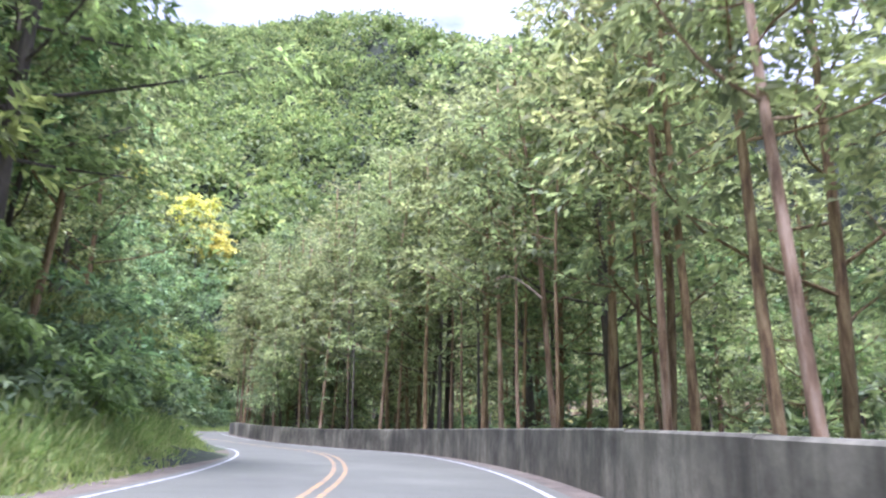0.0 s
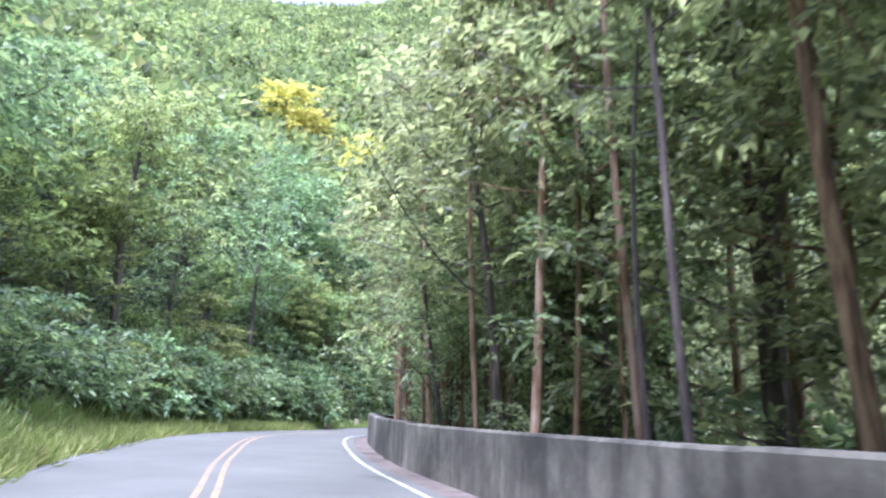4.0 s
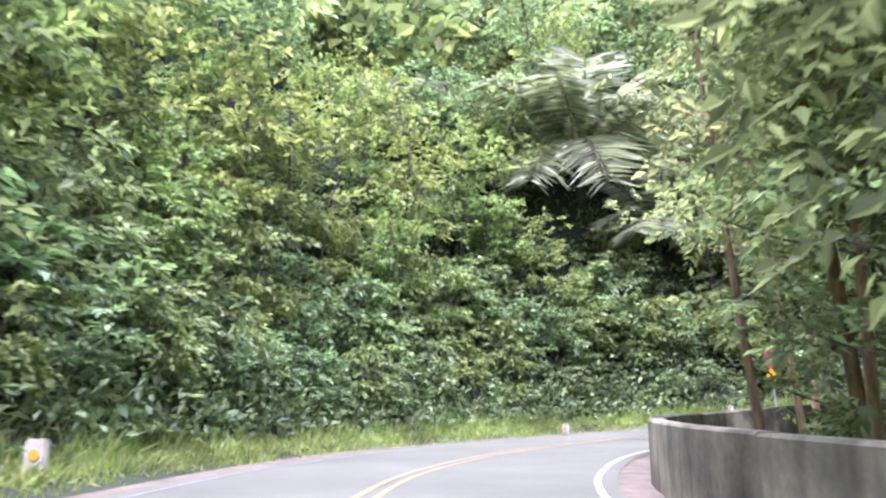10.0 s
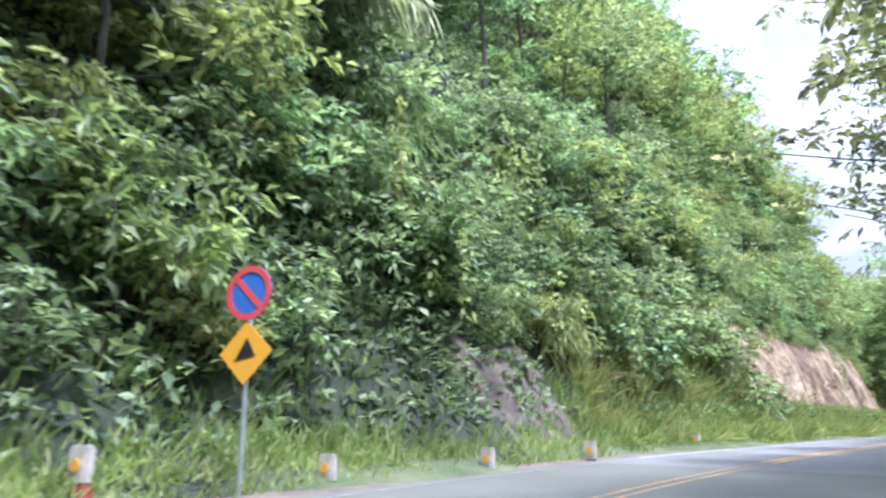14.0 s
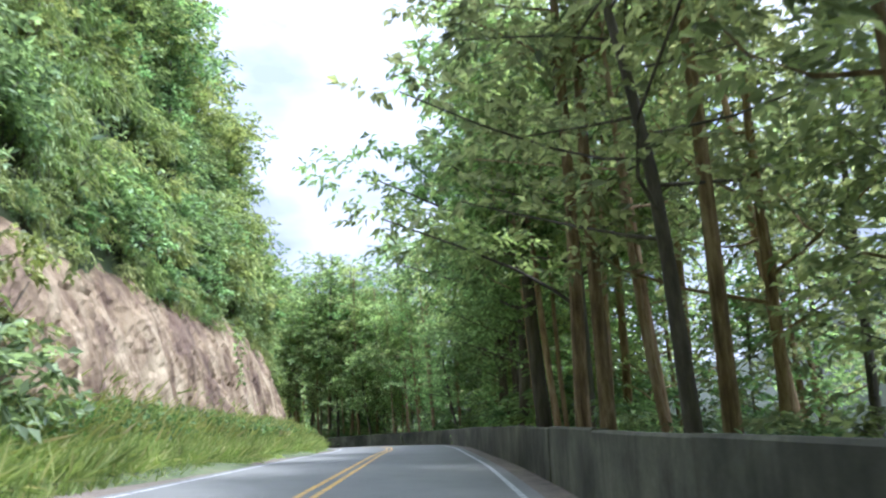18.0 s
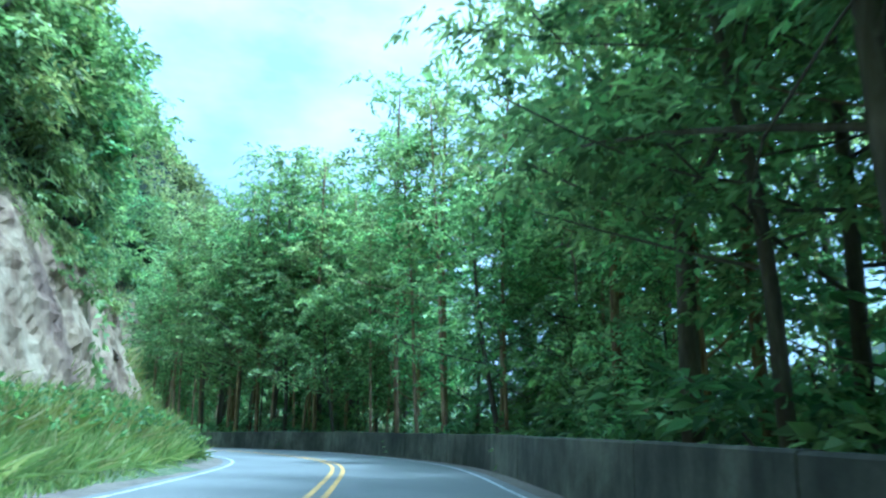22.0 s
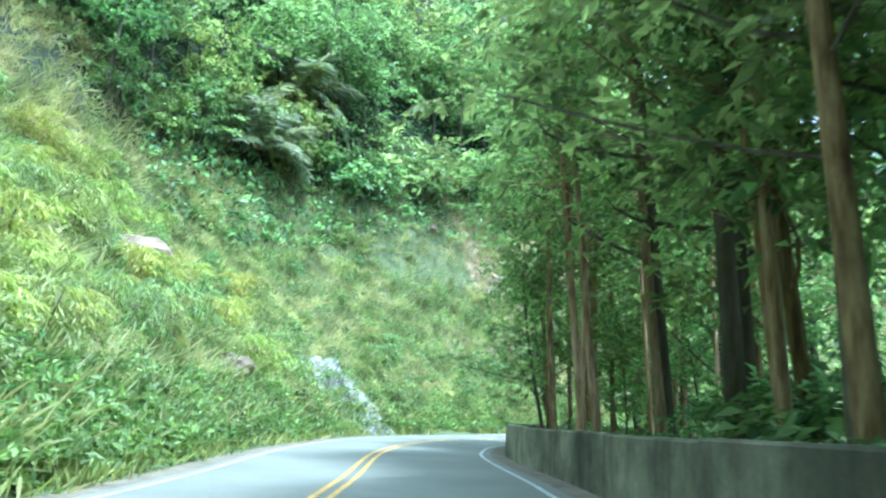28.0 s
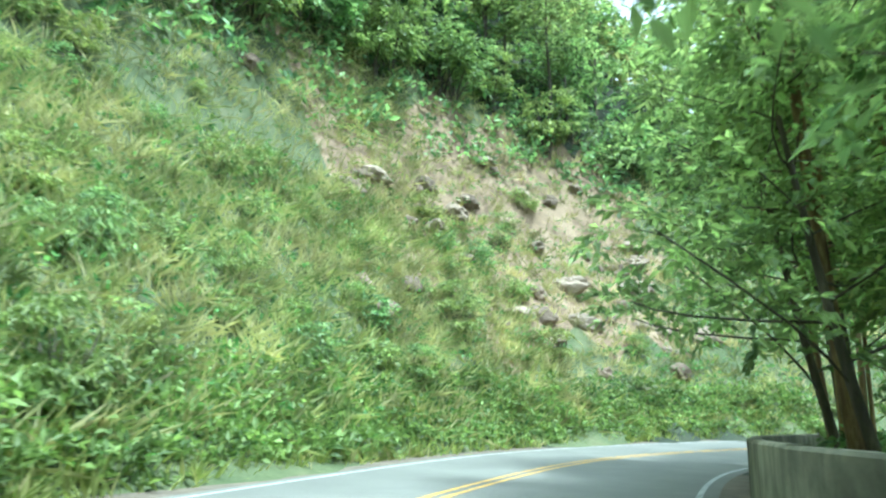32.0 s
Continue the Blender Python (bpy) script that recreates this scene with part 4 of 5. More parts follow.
scatter(120, 318, 6.0, 10.0, 5.5, SHRUB[:3], (0.5, 0.7), "shrubs behind the wall")
scatter(160, 318, 6.2, 6.9, 1.4, SHRUB[:2], (0.4, 0.52), "shrubs behind the wall", 0.0, 1.0, (0.9, 1.3))
scatter(226, 264, 7.0, 8.4, 1.6, SHRUB[:2], (0.85, 1.25), "shrubs behind the wall")
scatter(205, 226, 7.2, 8.6, 3.2, MID, (0.7, 0.95), "young trees behind the wall")
scatter(190, 207, 9.0, 11.0, 4.2, FULL, (0.75, 0.95), "leafy trees below the wall")

# hill side: jungle
scatter(100, 130, -6.2, -5.2, 1.5, [SHRUB[0], SHRUB[1]], (0.75, 1.1), "jungle shrubs")
scatter(40, 116, -7.0, -5.8, 2.4, SHRUB, (0.65, 1.0), "jungle shrubs")
scatter(116, 164, -6.7, -5.8, 1.4, SHRUB[:4], (0.45, 0.75), "jungle shrubs")
scatter(169, 182, -7.0, -5.7, 1.0, SHRUB, (0.4, 0.75), "jungle shrubs")
scatter(116, 170, -8.0, -6.7, 1.3, SHRUB[:4], (0.6, 1.0), "jungle shrubs")
scatter(116, 166, -9.8, -8.0, 1.4, SHRUB[:4], (0.7, 1.1), "jungle shrubs")
scatter(128, 168, -12.0, -9.8, 1.5, SHRUB + JUNGLE, (0.75, 1.05), "jungle shrubs")
scatter(40, 128, -11.5, -7.6, 2.2, SHRUB + JUNGLE, (0.8, 1.15), "jungle shrubs")
scatter(40, 165, -18.0, -11.5, 2.2, JUNGLE, (0.85, 1.2), "jungle trees")
scatter(96, 168, -25.0, -18.0, 2.6, JUNGLE, (0.9, 1.3), "jungle trees")
scatter(116, 165, -8.6, -6.4, 1.9, [SHRUB[1], SHRUB[0], SHRUB[2]], (0.7, 1.05), "jungle shrubs")
scatter(118, 152, -10.5, -7.4, 2.4, [JUNGLE[0], JUNGLE[2], SHRUB[0]], (0.6, 0.85), "jungle trees")
scatter(130, 153, -10.0, -7.8, 3.2, [JUNGLE[2]], (0.75, 1.0), "jungle trees")
for px, py, sz in [(-13.4, 117.4, 1.0), (-31.0, 109.0, 1.0), (-22.6, 113.2, 0.62), (-20.4, 113.6, 0.5), (-24.6, 112.6, 0.7)]:
    plant(JUNGLE[2], px, py, float(land([px], [py])[0][0]) - 0.2, px, sz, "jungle trees")
plant(SHRUB[3], -12.9, 116.3, float(land([-12.9], [116.3])[0][0]) + 0.2, 1.0, 1.1, "jungle shrubs", 1.25)
CLIFF = [SHRUB[4], SHRUB[2], SHRUB[0], SHRUB[3]]
# darker-leaved mix: the bank's shaded hollows are put in by leaf colour
SHADY = [SHRUB[0], SHRUB[1], SHRUB[4], SHRUB[0]]
scatter(163, 190, -8.0, -6.9, 1.0, SHADY, (0.55, 0.9), "cliff shrubs")
scatter(163, 190, -10.2, -8.2, 1.1, SHADY, (0.65, 1.0), "cliff shrubs")
scatter(174, 190, -7.2, -5.6, 0.9, [SHRUB[0], SHRUB[1], SHRUB[4], SHRUB[2]], (0.6, 0.95), "cliff shrubs")
scatter(176, 190, -8.6, -7.2, 1.2, [JUNGLE[0], SHRUB[0], SHRUB[4], JUNGLE[2]], (0.5, 0.75), "cliff shrubs")
scatter(191, 233, -8.25, -7.8, 0.8, [SHRUB[4], SHRUB[0], SHRUB[4]], (0.32, 0.52), "cliff shrubs")
scatter(190, 234, -8.9, -8.2, 0.9, [SHRUB[4], SHRUB[2], SHRUB[4], SHRUB[0], SHRUB[1]], (0.6, 0.85), "cliff shrubs")
scatter(190, 212, -10.2, -9.0, 0.9, CLIFF, (0.65, 0.9), "cliff shrubs")
scatter(212, 236, -9.6, -8.6, 0.8, CLIFF, (0.85, 1.15), "cliff shrubs")
scatter(220, 237, -9.2, -8.2, 1.6, [JUNGLE[0], JUNGLE[2]], (0.6, 0.8), "cliff shrubs")
scatter(190, 236, -11.4, -10.0, 1.0, CLIFF + [JUNGLE[0], JUNGLE[2]], (0.7, 0.95), "cliff shrubs")
scatter(190, 238, -12.5, -11.0, 1.3, [JUNGLE[0], JUNGLE[2], SHRUB[0], SHRUB[2]], (0.75, 1.0), "cliff shrubs")
scatter(163, 190, -13.5, -10.2, 1.8, SHRUB + JUNGLE, (0.7, 1.0), "cliff shrubs")
scatter(163, 236, -20.0, -13.0, 2.2, JUNGLE, (0.85, 1.15), "jungle trees")
BAMBOO = make_shrub("bamboo_shrub", 79, 1.7, 2.4, 150, 8, (0.42, 0.075), LEAF_BAMBOO, "yellow-green clump of bamboo grass on the slope", "shrub", 0.55)
scatter(256, 286, -21.0, -6.4, 0.36, [SHRUB[4], BAMBOO, BAMBOO, BAMBOO], (0.45, 0.9), "slope shrubs")
scatter(237, 306, -17.5, -5.6, 0.75, [SHRUB[3], SHRUB[2], SHRUB[4], SHRUB[3]], (0.28, 0.55), "slope shrubs")
scatter(262, 318, -16.5, -6.2, 1.1, [SHRUB[0], SHRUB[1], SHRUB[0]], (0.22, 0.45), "slope shrubs")
for a_, b_, e_ in [(226, 252, 18.2), (252, 286, 23.0), (286, 296, 19.4), (296, 314, 17.8), (314, 340, 18.4)]:
    scatter(a_, b_, -e_ - 1.6, -e_, 1.6, SHRUB[:3], (1.1, 1.8), "jungle edge shrubs")
    scatter(a_, b_, -e_ - 4.4, -e_ - 1.2, 2.2, JUNGLE, (0.95, 1.3), "jungle trees")
    scatter(a_, b_, -e_ - 9.0, -e_ - 2.8, 2.4, JUNGLE, (1.0, 1.4), "jungle trees")
scatter(298, 319, -30.0, -19.0, 2.6, JUNGLE, (0.95, 1.3), "jungle trees")


def at_many(s, off):
    return (np.interp(s, RUN, LINE[:, 0]) + np.interp(s, RUN, RIGHT[:, 0]) * off,
            np.interp(s, RUN, LINE[:, 1]) + np.interp(s, RUN, RIGHT[:, 1]) * off)


def spread(name, seed, n, s0, s1, off0, off1, length, width, lean, mat, label, per=1, rise=0.0, flatness=0.0, up=1.0, tuft=0.12, centre=None):
    """Blades or leaves strewn over the ground along the road, as one mesh of stuff."""
    rng = np.random.default_rng(seed)
    k = n // per
    s, off = rng.uniform(s0, s1, k), rng.uniform(off0, off1, k)
    x, y = at_many(s, off)
    keep = np.array([noise.noise(Vector((a * 0.22, b * 0.22, seed))) for a, b in zip(x, y)]) > -0.25 - 0.6 * rng.random(k)
    x, y, off = x[keep], y[keep], off[keep]
    z = land(x, y)[0]
    if centre is not None:
        z = np.full(len(x), centre)
    base = np.repeat(np.stack([x, y, z + rise * rng.random(len(x))], 1), per, 0)
    m = len(base)
    base[:, :2] += rng.normal(size=(m, 2)) * tuft
    way = rng.normal(size=(m, 3)) * lean * np.array([1, 1, 1 - flatness]) + np.array([0, 0, up])
    v, f = leaves(rng, base, way, length, width, 0.15)
    return tagged(mesh_object(name, v, f, mat), label, "vegetation", kind="stuff")


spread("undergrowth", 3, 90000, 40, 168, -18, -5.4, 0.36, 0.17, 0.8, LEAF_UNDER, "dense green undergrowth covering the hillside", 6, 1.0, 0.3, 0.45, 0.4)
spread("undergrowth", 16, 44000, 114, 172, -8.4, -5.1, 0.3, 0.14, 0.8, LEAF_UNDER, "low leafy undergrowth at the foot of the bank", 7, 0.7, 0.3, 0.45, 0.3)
spread("undergrowth", 13, 30000, 168, 234, -18, -8.2, 0.4, 0.18, 0.8, LEAF_JUNGLE, "dense green undergrowth above the rock cut", 6, 1.0, 0.3, 0.45, 0.4)
spread("undergrowth", 4, 24000, 286, 344, -28, -16.3, 0.6, 0.28, 0.8, DEEP_JUNGLE, "dense green undergrowth covering the upper hillside", 6, 0.9, 0.3, 0.45, 0.4)
spread("undergrowth", 21, 16000, 224, 286, -33, -21.5, 0.6, 0.28, 0.8, DEEP_JUNGLE, "dense green undergrowth covering the upper hillside", 6, 0.9, 0.3, 0.45, 0.4)
spread("slope_grass", 22, 30000, 248, 292, -23.5, -17.5, 1.0, 0.05, 0.62, GRASS_DRY, "long pale green grass high on the slope", 9, 0.0, 0.0, 0.9, 0.16)
spread("undergrowth", 5, 24000, 44, 318, 5.5, 13, 0.45, 0.16, 0.8, LEAF_TALL, "low green undergrowth behind the wall", 6, 0.5, 0.3, 0.5, 0.3)
spread("verge_grass", 6, 84000, 40, 224, -5.2, -3.95, 0.33, 0.035, 0.45, GRASS, "short yellow-green verge grass beside the road", 7, 0.0, 0.0, 1.0, 0.12)
spread("verge_grass", 19, 36000, 40, 224, -6.0, -4.7, 0.62, 0.04, 0.4, GRASS, "tall green verge grass below the bank", 7, 0.0, 0.0, 1.0, 0.12)
spread("verge_weeds", 17, 62000, 228, 326, -6.1, -4.0, 0.27, 0.11, 0.8, WEED, "bushy green weeds on the verge", 10, 0.75, 0.3, 0.5, 0.2)
spread("verge_grass", 18, 12000, 84, 122, -4.4, -3.15, 0.7, 0.045, 0.5, GRASS, "long grass leaning over the road edge", 8, 0.0, 0.0, 0.9, 0.12)
spread("verge_grass", 7, 16000, 234, 344, -5.4, -3.8, 0.6, 0.055, 0.4, GRASS, "tall green verge grass beside the road", 7, 0.0, 0.0, 1.0, 0.12)
spread("slope_grass", 8, 95000, 234, 314, -19.5, -4.6, 1.0, 0.05, 0.62, GRASS_DRY, "long pale green grass on the steep slope", 9, 0.0, 0.0, 0.9, 0.16)
spread("dry_grass", 14, 50000, 304, 346, -20, -4.6, 0.7, 0.05, 0.5, GRASS_DRY, "sparse dry grass on the stony slope", 9, 0.0, 0.0, 0.8, 0.14)
spread("slope_weeds", 9, 48000, 234, 346, -17, -4.4, 0.28, 0.1, 0.8, WEED, "leafy green weeds on the steep slope", 8, 0.5, 0.3, 0.6, 0.22)
spread("cliff_grass", 10, 40000, 174, 234, -6.9, -4.2, 0.75, 0.045, 0.55, GRASS, "long grass at the foot of the rock cut", 8, 0.0, 0.0, 1.0, 0.15)
spread("cliff_grass", 15, 20000, 174, 234, -6.7, -5.0, 1.1, 0.04, 0.42, GRASS, "tall green grass heaped against the rock cut", 9, 0.0, 0.0, 1.0, 0.18)
spread("verge_weeds", 20, 34000, 176, 232, -6.6, -4.8, 0.22, 0.09, 0.8, WEED, "bushy green weeds at the foot of the rock cut", 10, 0.9, 0.3, 0.5, 0.2)
spread("dead_leaves", 11, 18000, 40, 318, -4.15, -3.3, 0.14, 0.07, 1.0, DEAD_LEAF, "brown dead leaves on the shoulder", 3, 0.02, 0.85, 0.05, 0.1)
spread("dead_leaves", 12, 3600, 44, 318, 3.62, 4.08, 0.13, 0.07, 1.0, DEAD_LEAF, "brown dead leaves below the wall", 3, 0.02, 0.85, 0.05, 0.08)


# ---- the rock cut ----
def rock_face(name, s0, s1, high, seed, label):
    """The bare cut face: a leaning sheet with ledges and cracks, proud of the hillside."""
    ns, nv = int((s1 - s0) / 0.24), 34
    verts, faces = [], []
    for i in range(ns + 1):
        s = s0 + (s1 - s0) * i / ns
        h_top = np.interp(s, [s0, s0 + 4, s0 + (s1 - s0) * 0.5, s1 - 3, s1], high)
        k1 = float(np.interp(s, PROF_S, PROF_SLOPE))
        verge = float(np.interp(s, PROF_S, PROF_VERGE))
        rise = float(np.interp(s, PROF_S, PROF_RISE))
        for j in range(nv + 1):
            u = j / nv
            h = -0.5 + (h_top + 0.5) * u
            p = at(s, 0)
            q = Vector((p.x * 0.5, p.y * 0.5, h * 0.35))
            big = noise.fractal(q * 0.6, 1.0, 2.0, 4)
            bend = 0.5 * noise.noise(Vector((s * 0.6, h * 0.6, seed)))
            slab = noise.cell(Vector((s * 0.42 + h * 0.34 + bend, h * 0.2 - s * 0.05 + bend, seed)))
            block = noise.cell(Vector((s * 1.05 + h * 0.7 + bend, h * 0.62 - s * 0.2, seed + 5)))
            crack = abs(noise.noise(Vector((s * 0.8 + h * 0.75, h * 0.3, seed + 3))))
            fine = noise.fractal(Vector((s * 1.6 + h * 1.2, h * 1.3, seed)), 1.0, 2.1, 4)
            out = 0.5 + 0.3 * big + 0.1 * slab + 0.03 * block - 0.07 * max(0.0, 0.1 - crack) / 0.1 + 0.1 * fine - 1.5 * u ** 5
            off = -(EDGE_L + 0.3 + verge + max(h, 0) / k1 - out)
            verts.append(at(s, off, h + 0.1 * big + verge * rise))
    for i in range(ns):
        for j in range(nv):
            o_ = i * (nv + 1) + j
            faces.append((o_, o_ + nv + 1, o_ + nv + 2, o_ + 1))
    return tagged(mesh_object(name, verts, faces, ROCK, smooth=False), label, "rock face", kind="structure")


rock_face("rock_face", 187, 232.5, [1.8, 5.2, 6.2, 6.8, 6.2], 2, "bare brown and grey cut rock face beside the road")


def bare_patch(name, s0, s1, foot, high, lean, mat, seed, label, lump=0.12):
    """A bare sloping patch in the bank: it rises from its foot at its own lean and dips under the ground at its rim."""
    ns, nv = 18, 18
    verts, faces = [], []
    for i in range(ns + 1):
        for j in range(nv + 1):
            a, u = i / ns, j / nv
            h = -0.3 + (high + 0.3) * u
            s = s0 + (s1 - s0) * a + 0.5 * math.sin(u * 2.0 + seed)
            rim = max(0.0, abs(a - 0.5) * 2 - 0.55) + 0.5 * max(0.0, u - 0.7)
            dip = rim * 1.3 + lump * noise.fractal(Vector((s * 1.3, h * 1.3, seed)), 1.0, 2.0, 4) + lump * 1.4 * noise.noise(Vector((s * 1.5 + h, h * 0.3, seed)))
            verts.append(at(s, -(foot + max(h, 0) / lean + dip), h))
    for i in range(ns):
        for j in range(nv):
            o_ = i * (nv + 1) + j
            faces.append((o_, o_ + nv + 1, o_ + nv + 2, o_ + 1))
    return tagged(mesh_object(name, verts, faces, mat), label, "rock face", kind="structure")


EARTH = rough_material("dry_grey_earth", [(0.3, (0.07, 0.058, 0.044)), (0.55, (0.145, 0.12, 0.092)), (0.8, (0.21, 0.175, 0.135))], 0.9, 0.95, 0.9, 0.06, (2.0, 2.0, 0.6), 12.0)
bare_patch("earth_scar", 168.4, 173.4, 4.35, 4.0, 1.65, EARTH, 9, "bare grey-brown earth scar on the bank beside the road")


def boulder(seed, size, squash=(1.0, 0.8, 0.7)):
    bm = bmesh.new()
    bmesh.ops.create_icosphere(bm, subdivisions=3, radius=size)
    for v in bm.verts:
        n = noise.fractal(v.co * (1.3 / size) + Vector((seed * 3.7, 0, 0)), 1.0, 2.0, 3)
        c = noise.cell(v.co * (1.1 / size) + Vector((seed, seed, 0)))
        v.co *= 1 + 0.28 * n + 0.12 * c
        v.co = Vector((v.co.x * squash[0], v.co.y * squash[1], v.co.z * squash[2]))
    return bm


PALE_STONE = rough_material("pale_bleached_stone", [(0.3, (0.1, 0.098, 0.08)), (0.52, (0.2, 0.197, 0.175)), (0.72, (0.33, 0.325, 0.3))], 0.9, 0.9, 0.8, 0.08, (2.0, 2.0, 0.5), 9.0)


def stone(seed, size, x, y, mat, label, sink=0.3, squash=(1.0, 0.8, 0.7), group=""):
    ob = part("boulder", boulder(seed, size, squash), mat)
    z = float(land([x], [y])[0][0])
    ob.matrix_basis = pose(x, y, z + size * (0.5 - sink), 0, 0, seed * 47)
    return tagged(ob, label, "rock", group)


bare_patch("pale_outcrop", 286.9, 290.6, 3.74, 4.0, 1.0, PALE_STONE, 4, "pale bleached rock streak in the grassy slope", 0.25)
stone(3, 0.75, 89.9, 158.3, STONE, "brown angular rock in the grassy slope", 0.3, (1.3, 0.8, 0.8))
stone(4, 0.6, 93.3, 161.6, STONE, "brown angular rock in the grassy slope", 0.3)
stone(7, 1.0, 87.8, 163.0, STONE, "dark brown angular rock standing out of the grassy slope", 0.25, (1.4, 0.8, 0.9))
stone(5, 0.7, 86.0, 156.5, STONE, "brown rock outcrop in the grassy slope", 0.35, (1.2, 0.8, 1.0))
for i in range(34):
    s_, o_ = pick.uniform(306, 324), pick.uniform(-17, -6.5)
    p = at(s_, o_)
    stone(20 + i, pick.uniform(0.25, 0.7), p.x, p.y, STONE, "grey-brown rock on the dry slope", 0.72, (1.2, 0.85, 0.9), "rocks on the dry slope")
for i in range(22):
    row = i % 4
    s_, o_ = 312.5 + 2.1 * (i // 4) + 0.9 * row + pick.uniform(-1.6, 1.6), (-16.2, -13.8, -11.4, -9.0)[row] + pick.uniform(-1.1, 1.1)
    p = at(s_, o_)
    stone(80 + i, pick.uniform(0.35, 1.0), p.x, p.y, STONE_PALE, "tan broken rock ledge on the dry slope", 0.8, (1.6, 0.8, 0.7), "rock ledges on the dry slope")
for i in range(5):
    s_, o_ = pick.uniform(222, 282), pick.uniform(-13, -6.5)
    p = at(s_, o_)
    stone(60 + i, pick.uniform(0.25, 0.55), p.x, p.y, STONE, "brown rock half hidden in grass", 0.55, (1.2, 0.9, 0.7), "rocks on the grassy slope")
scatter(224, 330, -8.0, -4.9, 3.2, [SHRUB[3], SHRUB[2]], (0.35, 0.6), "slope shrubs")
scatter(224, 330, -17.0, -8.0, 3.4, [SHRUB[3], SHRUB[2]], (0.35, 0.7), "slope shrubs")


# ---- far woods on the hills ----
def far_woods(name, seed, n, x0, x1, y0, y1, reject, leaf, per, size, label):
    rng = np.random.default_rng(seed)
    x, y = rng.uniform(x0, x1, n), rng.uniform(y0, y1, n)
    z, s, off = land(x, y)
    keep = reject(x, y, off, s)
    x, y, z = x[keep], y[keep], z[keep]
    r = rng.uniform(*size, len(x))
    way = unit(rng.normal(size=(len(x), per, 3)) + np.array([0, 0, 0.5]))
    way[..., 2] = np.abs(way[..., 2])
    lumps = 0.75 + 0.35 * rng.random((len(x), per, 1))
    base = np.stack([x, y, z + r * 0.9], 1)[:, None, :] + way * r[:, None, None] * lumps * np.array([1, 1, 1.15])
    dirs = way * np.array([1, 1, 0.3]) + rng.normal(size=way.shape) * 0.5
    v, f = leaves(rng, base.reshape(-1, 3), dirs.reshape(-1, 3), leaf[0], leaf[1], 0.2)
    return tagged(mesh_object(name, v, f, LEAF_FAR), label, "forest", kind="stuff")


far_woods("far_forest", 21, 4200, -190, 70, 60, 350, lambda x, y, off, s: (off < -18) & (off > -240), (1.6, 1.0), 66, (2.8, 5.2), "sunlit green forest covering the far hillside")
far_woods("far_forest", 22, 2600, 60, 240, 130, 280, lambda x, y, off, s: (off < -26) & (off > -100), (1.1, 0.6), 70, (2.0, 3.6), "green forest on the upper hillside")
far_woods("far_forest", 24, 1400, -110, 20, 50, 190, lambda x, y, off, s: (off < -17) & (off > -48), (0.9, 0.55), 70, (1.8, 3.4), "green forest on the hillside above the road")
far_woods("valley_forest", 23, 900, -10, 160, 30, 150, lambda x, y, off, s: (off > 20) & (off < 45) & ((s < 195) | (s > 262) | (off > 30)), (1.1, 0.5), 60, (1.9, 3.3), "green forest on the valley side below the wall")

YELLOW_TREE = make_tree("yellow_tree", 91, 10, 0.16, 0.3, 10, 3.6, 210, 8, (0.6, 0.4), BARK_GREY, LEAF_YELLOW, "tree with bright yellow blossom on the far hillside", "tree", lean=0.05, puff=1.6, flat=0.6)
for i, (px, py, sz) in enumerate([(-60.5, 126.5, 1.25), (-43.4, 122.8, 1.25), (-40.0, 121.0, 1.0), (-57.0, 127.5, 1.0)]):
    plant(YELLOW_TREE, px, py, float(land([px], [py])[0][0]) + 1.0, i * 2.0, sz, "yellow trees")


EMERGENT = make_tree("emergent_tree", 97, 15, 0.26, 0.4, 15, 6.4, 300, 8, (0.6, 0.34), BARK_PALE, LEAF_MID, "tall open-crowned tree with pale trunks above the forest", "tree", stems=2, lean=0.07, puff=1.7, flat=0.4)
plant(EMERGENT, 150.5, 183.4, float(land([150.5], [183.4])[0][0]) + 0.5, 0.4, 1.05)


# ---- palms ----
def frond_mesh(seed, length, arch, leaflets, leaf):
    rng = np.random.default_rng(seed)
    mid = []
    for i in range(13):
        u = i / 12
        mid.append(Vector((length * (u * 0.92 - 0.1 * u * u * arch), 0, length * (0.55 * u - 0.55 * arch * u * u))))
    v, f = tubes([[(p, 0.05 * (1 - 0.85 * i / 12)) for i, p in enumerate(mid)]], 4)
    u = np.linspace(0.12, 1, leaflets)
    pos = np.stack([np.interp(u, np.linspace(0, 1, 13), [m[k] for m in mid]) for k in range(3)], 1)
    base = np.concatenate([pos, pos])
    side = np.repeat([1.0, -1.0], leaflets)
    way = np.stack([np.full(2 * leaflets, 0.55), side, np.full(2 * leaflets, -0.35)], 1) + rng.normal(size=(2 * leaflets, 3)) * 0.12
    ln = leaf * (0.45 + 0.75 * np.sin(np.concatenate([u, u]) * 2.9))
    lv, lf = leaves(rng, base, way * 1.0, 1.0, 0.1, 0.1)
    lv = (lv.reshape(-1, 4, 3) - base[:, None, :]) * ln[:, None, None] + base[:, None, :]
    n0 = len(v)
    verts = np.vstack([np.array([tuple(p) for p in v]), lv.reshape(-1, 3)])
    return verts, [list(q) for q in f] + (lf + n0).tolist(), [0] * len(f) + [1] * len(lf)


